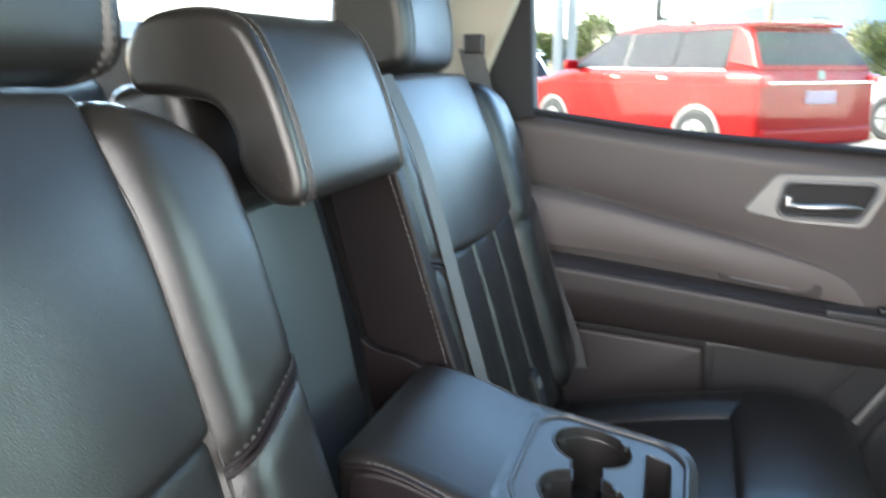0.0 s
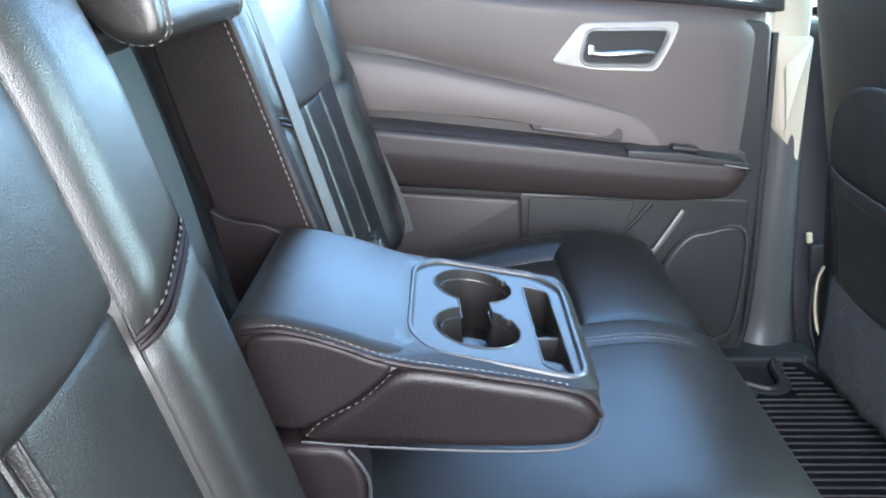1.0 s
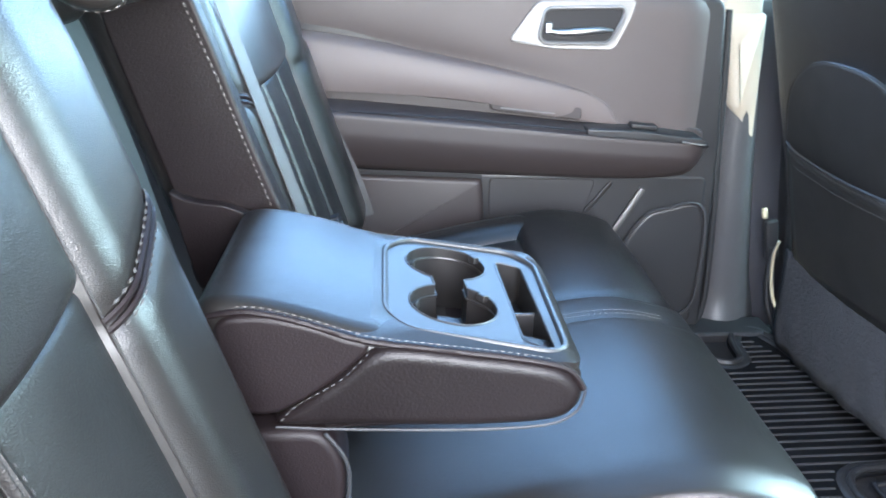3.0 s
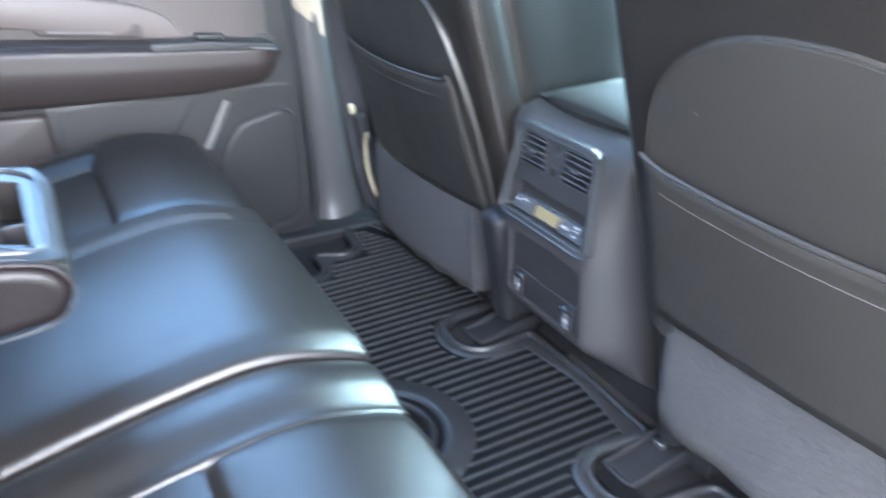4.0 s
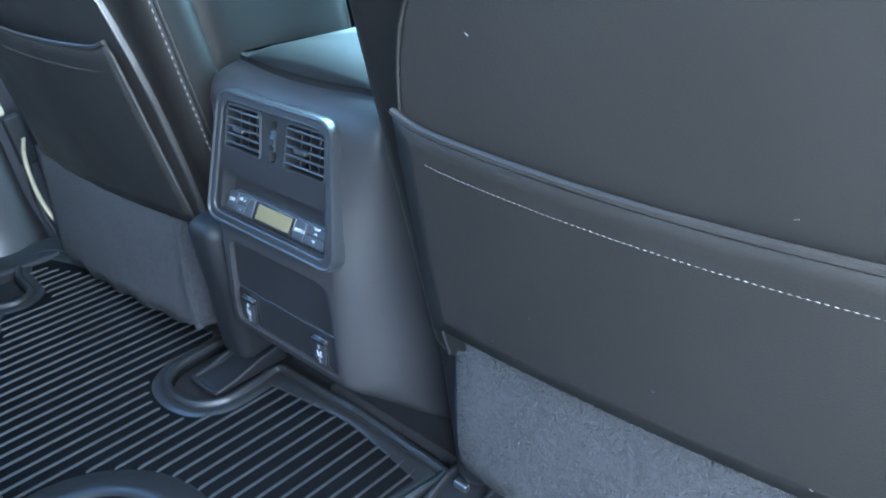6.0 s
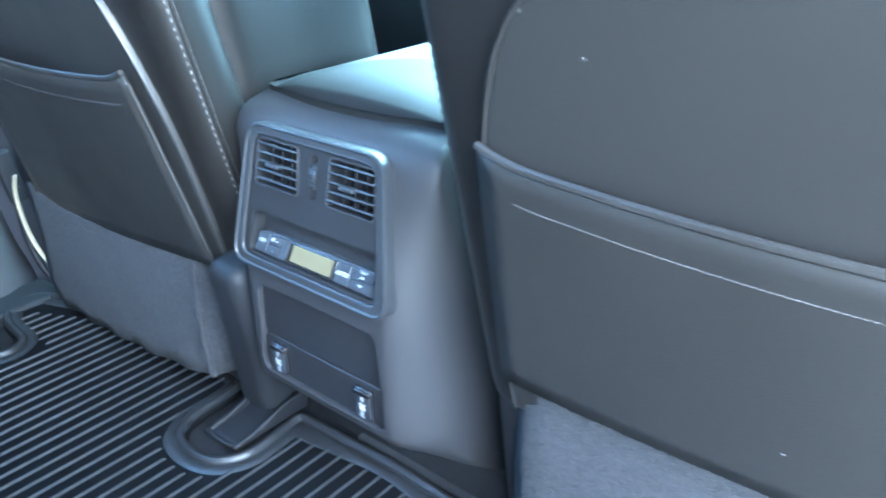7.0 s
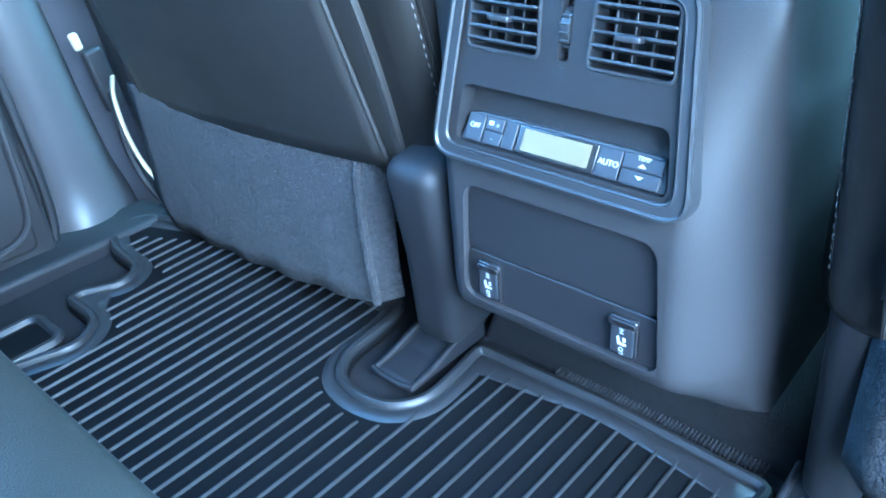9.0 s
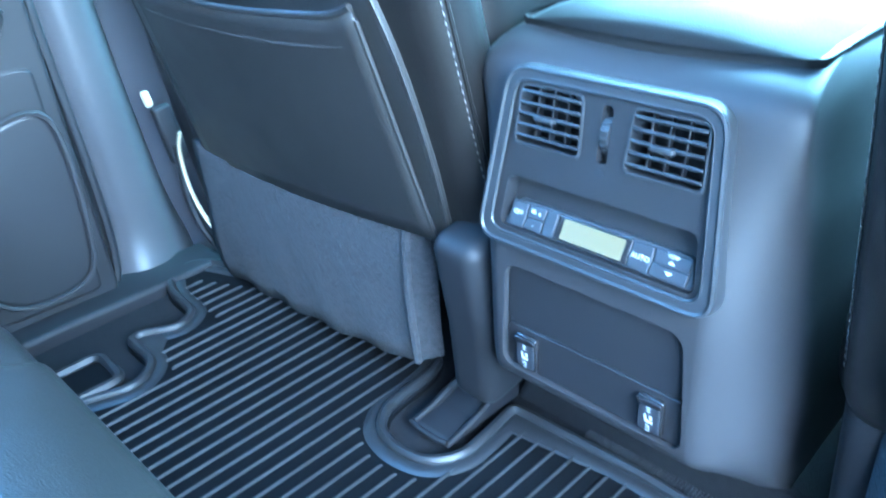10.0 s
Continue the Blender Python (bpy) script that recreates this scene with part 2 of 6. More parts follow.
def rbox(half, r, n=(8, 8, 8), warp=None, m=None):
    """A box with rounded edges about its centre, pushed through warp and the matrix m."""
    r = min(r, *[h * 0.999 for h in half])
    axes = []
    for h, k in zip(half, n):
        c = [h - r + r * math.tan(a) for a in (math.pi / 12, math.pi / 6, math.pi / 4)]
        mid = [-(h - r) + 2 * (h - r) * i / k for i in range(k + 1)]
        axes.append([-v for v in reversed(c)] + mid + c)
    verts, faces, seen = [], [], {}

    def vid(p):
        key = tuple(round(v, 6) for v in p)
        if key not in seen:
            q = [max(-(h - r), min(h - r, v)) for v, h in zip(p, half)]
            d = Vector([a - b for a, b in zip(p, q)])
            w = Vector(q) + (d.normalized() * r if d.length > 1e-9 else d)
            if warp:
                w = Vector(warp(*w))
            seen[key] = len(verts)
            verts.append(m @ w if m else w)
        return seen[key]
    for d in range(3):
        a, b = [k for k in range(3) if k != d]
        for sign in (-1, 1):
            for i in range(len(axes[a]) - 1):
                for j in range(len(axes[b]) - 1):
                    quad = []
                    for di, dj in ((0, 0), (1, 0), (1, 1), (0, 1)):
                        p = [0, 0, 0]
                        p[d], p[a], p[b] = sign * half[d], axes[a][i + di], axes[b][j + dj]
                        quad.append(vid(p))
                    faces.append(tuple(quad))
    return verts, faces


def spline(pts, n=8, closed=False):
    """A smooth line through points of any size."""
    pts = [Vector(p) for p in pts]
    out, k = [], len(pts)
    for i in range(k if closed else k - 1):
        p = [pts[(i + d) % k] if closed else pts[max(0, min(k - 1, i + d))] for d in (-1, 0, 1, 2)]
        for j in range(n):
            t = j / n
            out.append(0.5 * (2 * p[1] + (p[2] - p[0]) * t + (2 * p[0] - 5 * p[1] + 4 * p[2] - p[3]) * t * t + (3 * p[1] - p[0] - 3 * p[2] + p[3]) * t ** 3))
    if not closed:
        out.append(pts[-1])
    return out


def round_rect(a0, b0, a1, b1, r, k=5):
    """The outline of a rectangle with round corners, in two coordinates."""
    out = []
    for ca, cb, s in ((a1 - r, b1 - r, 0), (a0 + r, b1 - r, 90), (a0 + r, b0 + r, 180), (a1 - r, b0 + r, 270)):
        for i in range(k + 1):
            g = radians(s + 90 * i / k)
            out.append((ca + r * math.cos(g), cb + r * math.sin(g)))
    return out


def round_poly(pts, r, k=4):
    """A polygon whose corners are cut round."""
    out, n = [], len(pts)
    for i in range(n):
        a, b, c = (Vector(pts[(i + d) % n]) for d in (-1, 0, 1))
        u, v = (a - b), (c - b)
        d = min(r, u.length * 0.45, v.length * 0.45)
        p, q = b + u.normalized() * d, b + v.normalized() * d
        for j in range(k + 1):
            t = j / k
            out.append(tuple((1 - t) ** 2 * p + 2 * t * (1 - t) * b + t * t * q))
    return out


def inset(pts, d):
    n = len(pts)
    area = sum(pts[i][0] * pts[(i + 1) % n][1] - pts[(i + 1) % n][0] * pts[i][1] for i in range(n))
    sg = 1 if area > 0 else -1
    out = []
    for i in range(n):
        a, b, c = (Vector(pts[(i + k) % n][:2]) for k in (-1, 0, 1))
        u, v = b - a, c - b
        if u.length < 1e-7 or v.length < 1e-7:
            u = v = c - a
        u, v = u.normalized(), v.normalized()
        w = Vector((-(u.y + v.y), u.x + v.x))
        if w.length < 1e-4:
            w = Vector((-u.y, u.x))
        w.normalize()
        c2 = max(0.5, w.dot(Vector((-u.y, u.x))))
        out.append(b + w * (sg * d / c2))
    # points that came too near another stretch of the outline slide to their nearest sound neighbour
    p = np.array([q[:2] for q in pts], float)
    o = np.array([tuple(q) for q in out], float)
    v = np.roll(p, -1, 0) - p
    w = o[:, None, :] - p[None, :, :]
    t = np.clip((w * v[None]).sum(2) / np.maximum((v * v).sum(1), 1e-14)[None], 0, 1)
    near = np.sqrt(((w - t[:, :, None] * v[None]) ** 2).sum(2)).min(1)
    good = np.nonzero(near > abs(d) * 0.97)[0]
    if len(good) > 3:
        for i in range(n):
            if near[i] <= abs(d) * 0.97:
                gap = np.abs(good - i)
                o[i] = o[good[np.argmin(np.minimum(gap, n - gap))]]
    out = o
    return [(float(q[0]), float(q[1])) for q in out]


def prism(profile, place, t0, t1, r=0.0, k=3, both=True):
    """A profile carried from t0 to t1 with rounded rims; place(a, b, t) gives the point in the world."""
    steps = []
    if r:
        steps = [(t0 + math.copysign(r * (1 - math.cos(math.pi / 2 * i / k)), t1 - t0), r * (1 - math.sin(math.pi / 2 * i / k))) for i in range(k + 1)]
        ends = [(t1 - math.copysign(r * (1 - math.cos(math.pi / 2 * i / k)), t1 - t0), r * (1 - math.sin(math.pi / 2 * i / k))) for i in range(k, -1, -1)]
        e = max(0.0008, 0.15 * r)
        steps = ([(t0, r + e)] + steps if both else [(t0, 0.0)]) + ends + [(t1, r + e)]
    else:
        steps = [(t0, 0.0), (t1, 0.0)]
    verts, faces, n = [], [], len(profile)
    for t, d in steps:
        for p in (inset(profile, d) if d > 1e-9 else profile):
            verts.append(Vector(place(p[0], p[1], t)))
    for s in range(len(steps) - 1):
        for i in range(n):
            j = (i + 1) % n
            faces.append((s * n + i, s * n + j, (s + 1) * n + j, (s + 1) * n + i))
    faces += [tuple(range(n)), tuple(range((len(steps) - 1) * n, len(steps) * n))]
    return verts, faces


def xz(a, b, t):
    return (a, t, b)


def xy(a, b, t):
    return (a, b, t)


def yz(a, b, t):
    return (t, a, b)


def tube(pts, r, n=6, closed=False, flat=1.0):
    """A round cord along a line."""
    pts = [Vector(p) for p in pts]
    k = len(pts)
    verts, faces, up = [], [], None
    for i in range(k):
        a, b = (pts[(i - 1) % k], pts[(i + 1) % k]) if closed else (pts[max(0, i - 1)], pts[min(k - 1, i + 1)])
        d = (b - a).normalized()
        if up is None:
            up = d.orthogonal().normalized()
        up = (up - d * up.dot(d)).normalized()
        side = d.cross(up)
        rr = r(i / max(1, k - 1)) if callable(r) else r
        for j in range(n):
            g = 2 * math.pi * j / n
            verts.append(pts[i] + (up * math.cos(g) + side * math.sin(g) * flat) * rr)
    for i in range(k if closed else k - 1):
        for j in range(n):
            a, b = i * n, ((i + 1) % k) * n
            faces.append((a + j, a + (j + 1) % n, b + (j + 1) % n, b + j))
    if not closed:
        faces += [tuple(range(n)), tuple(range((k - 1) * n, k * n))]
    return verts, faces


def resample(pts, step):
    pts = [Vector(p) for p in pts]
    out, left = [], 0.0
    for a, b in zip(pts, pts[1:]):
        d = (b - a).length
        t = left
        while t < d:
            out.append((a + (b - a) * (t / d), (b - a).normalized()))
            t += step
        left = t - d
    return out


def stitches(pts, length=0.0060, step=0.0078, r=0.0007):
    """A row of thread stitches along a line."""
    geos = []
    for p, d in resample(pts, step):
        e = d.orthogonal().normalized()
        f = d.cross(e)
        a, b = p - d * length / 2, p + d * length / 2
        v = [a] + [p + (e * math.cos(g) + f * math.sin(g)) * r for g in (0, 1.57, 3.14, 4.71)] + [b]
        q = [(0, 1 + i, 1 + (i + 1) % 4) for i in range(4)] + [(5, 1 + (i + 1) % 4, 1 + i) for i in range(4)]
        geos.append((v, q))
    return join(*geos)


def plate(outer, holes, place, t):
    """A flat sheet with holes through it."""
    bm = bmesh.new()
    edges = []
    for loop in [outer] + holes:
        vs = [bm.verts.new(place(p[0], p[1], t)) for p in loop]
        edges += [bm.edges.new((vs[i], vs[(i + 1) % len(vs)])) for i in range(len(vs))]
    bmesh.ops.triangle_fill(bm, edges=edges, use_beauty=True, use_dissolve=False)
    bm.verts.index_update()
    geo = [v.co.copy() for v in bm.verts], [tuple(v.index for v in f.verts) for f in bm.faces]
    bm.free()
    return geo


def curve(pts):
    """A smooth height over x through a few given points."""
    line = spline(pts, 8)
    return lambda x: float(np.interp(x, [p.x for p in line], [p.y for p in line]))


def sheet(x0, x1, lo, hi, depth, back, nx=48, nv=14):
    """A curved panel facing -y between two lines over x; depth(x, z, v) is its y, back that of its rim behind."""
    v, f = [], []
    for i in range(nx + 1):
        x = x0 + (x1 - x0) * i / nx
        for j in range(nv + 1):
            q = j / nv
            z = lo(x) + (hi(x) - lo(x)) * q
            v.append((x, depth(x, z, q), z))
    for i in range(nx):
        for j in range(nv):
            a = i * (nv + 1) + j
            f.append((a, a + 1, a + nv + 2, a + nv + 1))
    rim = [i * (nv + 1) for i in range(nx + 1)] + [nx * (nv + 1) + j for j in range(1, nv + 1)] + [i * (nv + 1) + nv for i in range(nx - 1, -1, -1)] + [j for j in range(nv - 1, 0, -1)]
    k = len(v)
    v += [(v[i][0], back, v[i][2]) for i in rim]
    n = len(rim)
    f += [(rim[i], rim[(i + 1) % n], k + (i + 1) % n, k + i) for i in range(n)] + [tuple(range(k, k + n))]
    return v, f


def wall_of(loop, place, t0, t1, floor=False, taper=0.0):
    """The sides of a hole, with its floor."""
    n = len(loop)
    low = inset(loop, taper) if taper else loop
    verts = [Vector(place(p[0], p[1], t0)) for p in loop] + [Vector(place(p[0], p[1], t1)) for p in low]
    faces = [(i, (i + 1) % n, n + (i + 1) % n, n + i) for i in range(n)]
    if floor:
        faces.append(tuple(range(n, 2 * n)))
    return verts, faces


def writing(name, text, size, m, mat, parent, label=""):
    """Raised lettering with the built-in font, as a mesh."""
    cu = bpy.data.curves.new(name, "FONT")
    cu.body, cu.size, cu.extrude, cu.align_x, cu.align_y = text, size, 0.0002, "CENTER", "CENTER"
    tmp = bpy.data.objects.new(name, cu)
    me = bpy.data.meshes.new_from_object(tmp)
    bpy.data.objects.remove(tmp)
    me.transform(m)
    me.materials.clear()
    me.materials.append(mat)
    ob = new(name, me)
    tie(ob, parent)
    return tagged(ob, label)


def frame_of(o, u, v):
    """A pose with its own x along u, y along v."""
    u, v = Vector(u).normalized(), Vector(v).normalized()
    w = u.cross(v)
    return Matrix(((u.x, v.x, w.x, o[0]), (u.y, v.y, w.y, o[1]), (u.z, v.z, w.z, o[2]), (0, 0, 0, 1)))

# ---- outside ground and the car's shell ----
GROUND_Z = -0.40
ground = part("ground", prism([(-600, -600), (600, -600), (600, 600), (-600, 600)], xy, GROUND_Z - 0.3, GROUND_Z), ASPHALT)
tagged(ground, "grey sunlit asphalt parking lot reaching the horizon", "ground", kind="structure")

floor = part("floor", prism(round_rect(-1.5, -0.78, 2.3, 0.80, 0.03), xy, -0.06, -0.012, 0.008), CARPET_DARK)
tagged(floor, "dark carpeted vehicle floor under the rubber mat", "floor", kind="structure")
# the roof opening is assumed, to go with the added lamp below it
roof_rim, roof_hole = round_rect(-1.45, -0.66, 1.72, 0.66, 0.12), round_rect(0.42, -0.42, 1.28, 0.46, 0.06)
ceiling = part("ceiling", join(plate(roof_rim, [roof_hole], xy, 1.20), plate(roof_rim, [roof_hole], xy, 1.235), wall_of(roof_rim, xy, 1.20, 1.235), wall_of(roof_hole, xy, 1.20, 1.235)), HEADLINER)
tagged(ceiling, "light beige cloth headliner", "ceiling", kind="structure")


def shell(name, pts, y0, y1, mat, label, category="wall", r=0.01):
    ob = part(name, prism(pts, xz, y0, y1, r), mat)
    return tagged(ob, label, category, kind="structure")


# left side outside the trims: lower skin, roof rail, pillars
shell("wall_left_lower", round_poly([(-1.5, -0.25), (2.4, -0.25), (2.4, 0.66), (1.15, 0.70), (0.26, 0.76), (-1.5, 0.86)], 0.03), 0.86, 0.90, BODY_GREY, "plain outer skin of the vehicle's side")
shell("wall_left_rear_quarter", round_poly([(-1.5, -0.02), (0.235, -0.02), (0.235, 0.77), (0.06, 0.90), (-0.12, 0.93), (-1.5, 0.97)], 0.02), 0.745, 0.80, PLASTIC_GREY, "charcoal plastic quarter trim beside the third row")
shell("roof_rail_left", round_poly([(-1.5, 1.12), (1.75, 1.12), (1.75, 1.22), (-1.5, 1.24)], 0.02), 0.66, 0.80, BEIGE, "beige roof rail trim above the windows", "trim", 0.03)
shell("pillar_left_centre", round_poly([(-0.16, 0.90), (0.06, 0.86), (0.150, 0.79), (0.162, 0.87), (0.224, 1.01), (0.216, 1.16), (-0.06, 1.16)], 0.012), 0.742, 0.80, BEIGE, "beige plastic pillar trim behind the rear door", "trim")
shell("wall_left_front", round_poly([(1.30, -0.02), (2.35, -0.02), (2.35, 0.70), (1.22, 0.70)], 0.02), 0.79, 0.84, PLASTIC_GREY, "plain charcoal front door trim beyond the pillar")
shell("roof_rail_right", round_poly([(-1.5, 1.12), (1.75, 1.12), (1.75, 1.22), (-1.5, 1.24)], 0.02), -0.80, -0.66, BEIGE, "beige roof rail trim over the open doorway", "trim", 0.03)
shell("wall_right_rear_quarter", round_poly([(-1.5, -0.25), (0.05, -0.25), (0.14, 0.60), (0.05, 0.90), (-1.5, 0.93)], 0.03), -0.90, -0.77, PLASTIC_GREY, "charcoal quarter trim behind the open doorway")
shell("wall_right_pillar", round_poly([(1.14, -0.25), (1.26, -0.25), (1.22, 1.14), (1.12, 1.14)], 0.02), -0.90, -0.79, PLASTIC_GREY, "charcoal pillar trim in front of the open doorway")
shell("wall_right_front", round_poly([(1.26, -0.25), (2.4, -0.25), (2.4, 0.66), (1.24, 0.70)], 0.02), -0.90, -0.80, PLASTIC_GREY, "plain charcoal front door on the open side")
shell("door_sill_right", round_poly([(0.02, -0.25), (1.16, -0.25), (1.16, -0.05), (0.02, -0.05)], 0.02), -0.90, -0.78, PLASTIC, "black plastic sill of the open doorway", "sill")
tail = part("wall_rear", prism(round_rect(-0.86, -0.25, 0.86, 0.84, 0.05), yz, -1.56, -1.48, 0.02), PLASTIC_GREY)
tagged(tail, "plain charcoal tailgate trim at the rear", "wall", kind="structure")
bulk = part("wall_front", prism(round_rect(-0.86, -0.25, 0.86, 0.60, 0.05), yz, 2.36, 2.44, 0.02), PLASTIC)
tagged(bulk, "plain dark bulkhead beneath the windscreen", "wall", kind="structure")


def pane(name, geo, label):
    ob = part(name, geo, GLASS)
    ob.visible_shadow = False
    return tagged(ob, label, "window", kind="structure")


pane("window_1", prism(round_poly([(0.25, 0.75), (1.09, 0.70), (1.02, 1.14), (0.24, 1.14)], 0.01), xz, 0.80, 0.804), "clear side window of the rear door")
pane("window_2", prism(round_poly([(-1.2, 0.94), (-0.15, 0.91), (-0.10, 1.14), (-1.1, 1.14)], 0.02), xz, 0.775, 0.779), "clear quarter window beside the third row")
pane("window_5", prism(round_poly([(1.26, 0.70), (2.1, 0.67), (1.75, 1.14), (1.22, 1.14)], 0.02), xz, -0.844, -0.840), "clear front passenger window")
pane("window_3", prism(round_poly([(1.18, 0.69), (2.1, 0.66), (1.75, 1.14), (1.15, 1.14)], 0.02), xz, 0.80, 0.804), "clear front door window")

# unseen opaque pane closing the assumed roof opening
roof_pane = part("added_roof_pane", prism(round_rect(0.39, -0.45, 1.31, 0.49, 0.07), xy, 1.237, 1.243), ROOF_GLASS)
tagged(roof_pane, "unseen dark pane added over the roof opening", "window", kind="structure")

# ---- rear seats ----
SEAT_UP = Vector((-0.2867, 0, 0.958))
SEAT_M = frame_of((0.356, 0, 0.40), (0, 1, 0), SEAT_UP)
SEAT_TOP = 0.508


def seat_at(y, s, n):
    return SEAT_M @ Vector((y, s, n))


def backrest(owner, y_in, y_a, y_b, y_out):
    """Bolsters, panels, seams and shell of one rear backrest; y_in is its edge at the middle of the car."""
    sg = 1 if y_out > y_in else -1

    def drop_at(e):
        k = 0.13
        top = 0 if e > k else k - math.sqrt(max(0.0, k * k - (k - max(e, 0.0)) ** 2))
        return 0.75 * top

    def block(name, y0, y1, n_top, thick, s0, s1, r, crown, cells, label="", mat=LEATHER, round_in=False, round_out=False, groove=None, arch=0):
        yc, sc, hy, hs = (y0 + y1) / 2, (s0 + s1) / 2, abs(y1 - y0) / 2, (s1 - s0) / 2

        def warp(a, b, c):
            y, s = yc + a, sc + b
            c += crown * (1 - (a / hy) ** 2) * (1 if c > 0 else 0)
            if c > 0 and groove:
                g = groove(y)
                c -= 0.0050 * math.exp(-((s - g) / 0.010) ** 2)
            if arch:
                q = (y - (y_a + y_b) / 2) / (abs(y_b - y_a) / 2)
                s -= 0.007 * (1 - q * q) * ((s1 - s) if arch > 0 else (s - s0)) / (s1 - s0)
            k = max(0.0, (s - 0.25) / (SEAT_TOP - 0.25))
            if round_in:
                s -= drop_at(abs(y - y_in)) * k * k
            if round_out:
                s -= drop_at(abs(y_out - y)) * k * k
            if s > 0.36:
                c -= 0.9 * (s - 0.36) ** 2
            return y, s, n_top - thick / 2 + c
        return part(name, rbox((hy, hs, thick / 2), r, cells, warp, SEAT_M), mat, owner, label)

    def seam(y):
        return 0.283 - 0.40 * abs(y - y_in)
    block("bolster", y_in, y_a + sg * 0.012, 0.0, 0.125, -0.08, SEAT_TOP, 0.036, 0.004, (10, 60, 6), "smooth black leather inner bolster", round_in=True, groove=seam)
    block("bolster", y_b - sg * 0.012, y_out, 0.004, 0.125, -0.08, SEAT_TOP - 0.01, 0.036, 0.004, (10, 60, 6), "black leather outer bolster", round_out=True, groove=lambda y: 0.283 - 0.40 * abs(y_out - y))
    mid = (y_a + y_b) / 2
    block("upper_panel", y_a + sg * 0.001, y_b - sg * 0.001, -0.014, 0.11, 0.263, SEAT_TOP + 0.002, 0.011, 0.012, (24, 30, 4), "smooth black leather upper panel", arch=1)
    w3 = sg * 0.128
    for i, (p, q) in enumerate(((y_a, y_a + w3), (y_a + w3, y_b - w3), (y_b - w3, y_b))):
        block("lower_panel", p + sg * 0.0005, q - sg * 0.0005, -0.020, 0.10, -0.08, 0.266, 0.010, 0.006, (12, 30, 4), "creased black leather lower panel", LEATHER_PERF, arch=-1)
    # seams
    wide = abs(y_a - y_in)

    def ridge(e):
        full = wide + 0.012
        q = min(e, full - e)
        return 0.004 * (1 - (2 * e / full - 1) ** 2) - (0.036 - math.sqrt(max(0.0, 0.036 ** 2 - max(0.0, 0.036 - q) ** 2)))
    half = [seat_at(y_in + sg * e, seam(y_in + sg * e), ridge(e) - 0.0005) for e in [0.006 + (wide - 0.006) * i / 20 for i in range(21)]]
    tops = [seat_at(y_in + sg * e, seam(y_in + sg * e), ridge(e) - 0.001) for e in [0.003 + (wide + 0.002) * i / 24 for i in range(25)]]
    part("piping", tube([p + SEAT_UP * 0.0032 for p in tops], 0.0022), LEATHER_SIDE_WARM, owner, "raised double seam")
    part("piping", tube([p - SEAT_UP * 0.0032 for p in tops], 0.0022), LEATHER_SIDE_WARM, owner, "raised double seam")
    off = SEAT_UP * 0.0075
    part("stitching", join(stitches([p + off for p in half], 0.0062, 0.0078, 0.0011), stitches([p - off for p in half], 0.0062, 0.0078, 0.0011)), THREAD_DARK, owner, "double row of dark thread")
    for y, w in ((y_a, sg), (y_b, -sg)):
        line = [seat_at(y + w * (0.004 + 0.02 * max(0, (s - 0.40) / 0.1) ** 2), s, -0.0145 - 0.9 * max(0, s - 0.36) ** 2) for s in [-0.02 + 0.51 * i / 40 for i in range(41)]]
        part("piping", tube(line, 0.0015), LEATHER, owner, "black leather piping")
    for y in (y_a + w3, y_b - w3):
        for d in (-0.004, 0.004):
            line = spline([seat_at(y + d, s, -0.0205 + 0.002 * (s < 0.24)) for s in (-0.02, 0.05, 0.12, 0.20, 0.255)], 8)
            part("piping", tube(line, 0.0021, 6), LEATHER, owner, "raised ridge of the panel seam")
            part("stitching", stitches([p + SEAT_M.to_3x3() @ Vector((math.copysign(0.0045, d), 0, 0.0004)) for p in line], 0.005, 0.0075, 0.0005), THREAD_DARK, owner, "dark thread row")
    edge = [seat_at(y_in + sg * 0.004, s, -0.030) for s in [0.0 + 0.38 * i / 30 for i in range(31)]]
    part("stitching", stitches(edge), THREAD, owner, "pale thread along the edge")
    return mid


seat_r = thing("car_seat", (0.45, -0.46, 0.0), "black leather rear seat with stitched bolsters by the open doorway", "car seat", "rear seats")
backrest(seat_r, -0.235, -0.352, -0.615, -0.700)
seat_l = thing("car_seat", (0.45, 0.36, 0.0), "black leather rear seat beside the closed rear door", "car seat", "rear seats")
backrest(seat_l, 0.060, 0.172, 0.545, 0.668)
# grey vinyl flank of the left seat in the armrest recess
flank = spline([(0.160, 0.80), (0.152, 0.76), (0.170, 0.68), (0.205, 0.545), (0.22, 0.45), (0.34, 0.42), (0.337, 0.47), (0.288, 0.625), (0.235, 0.79), (0.20, 0.82)], 5, True)
part("flank_panel", prism(flank, xz, 0.0565, 0.09, 0.004), LEATHER_SIDE_WARM, seat_l, "dark vinyl flank panel tinted for a warm reflection")
part("stitching", stitches(spline([(0.226, 0.0562, 0.79), (0.266, 0.0562, 0.67), (0.318, 0.0562, 0.50)], 10)), THREAD, seat_l, "pale thread along the flank")
flank_r = spline([(0.10, 0.80), (0.09, 0.70), (0.16, 0.40), (0.30, 0.40), (0.30, 0.47), (0.25, 0.625), (0.19, 0.79)], 5, True)
part("flank_panel", prism(flank_r, xz, -0.25, -0.2325, 0.004), LEATHER_SIDE_WARM, seat_r, "dark vinyl flank panel")

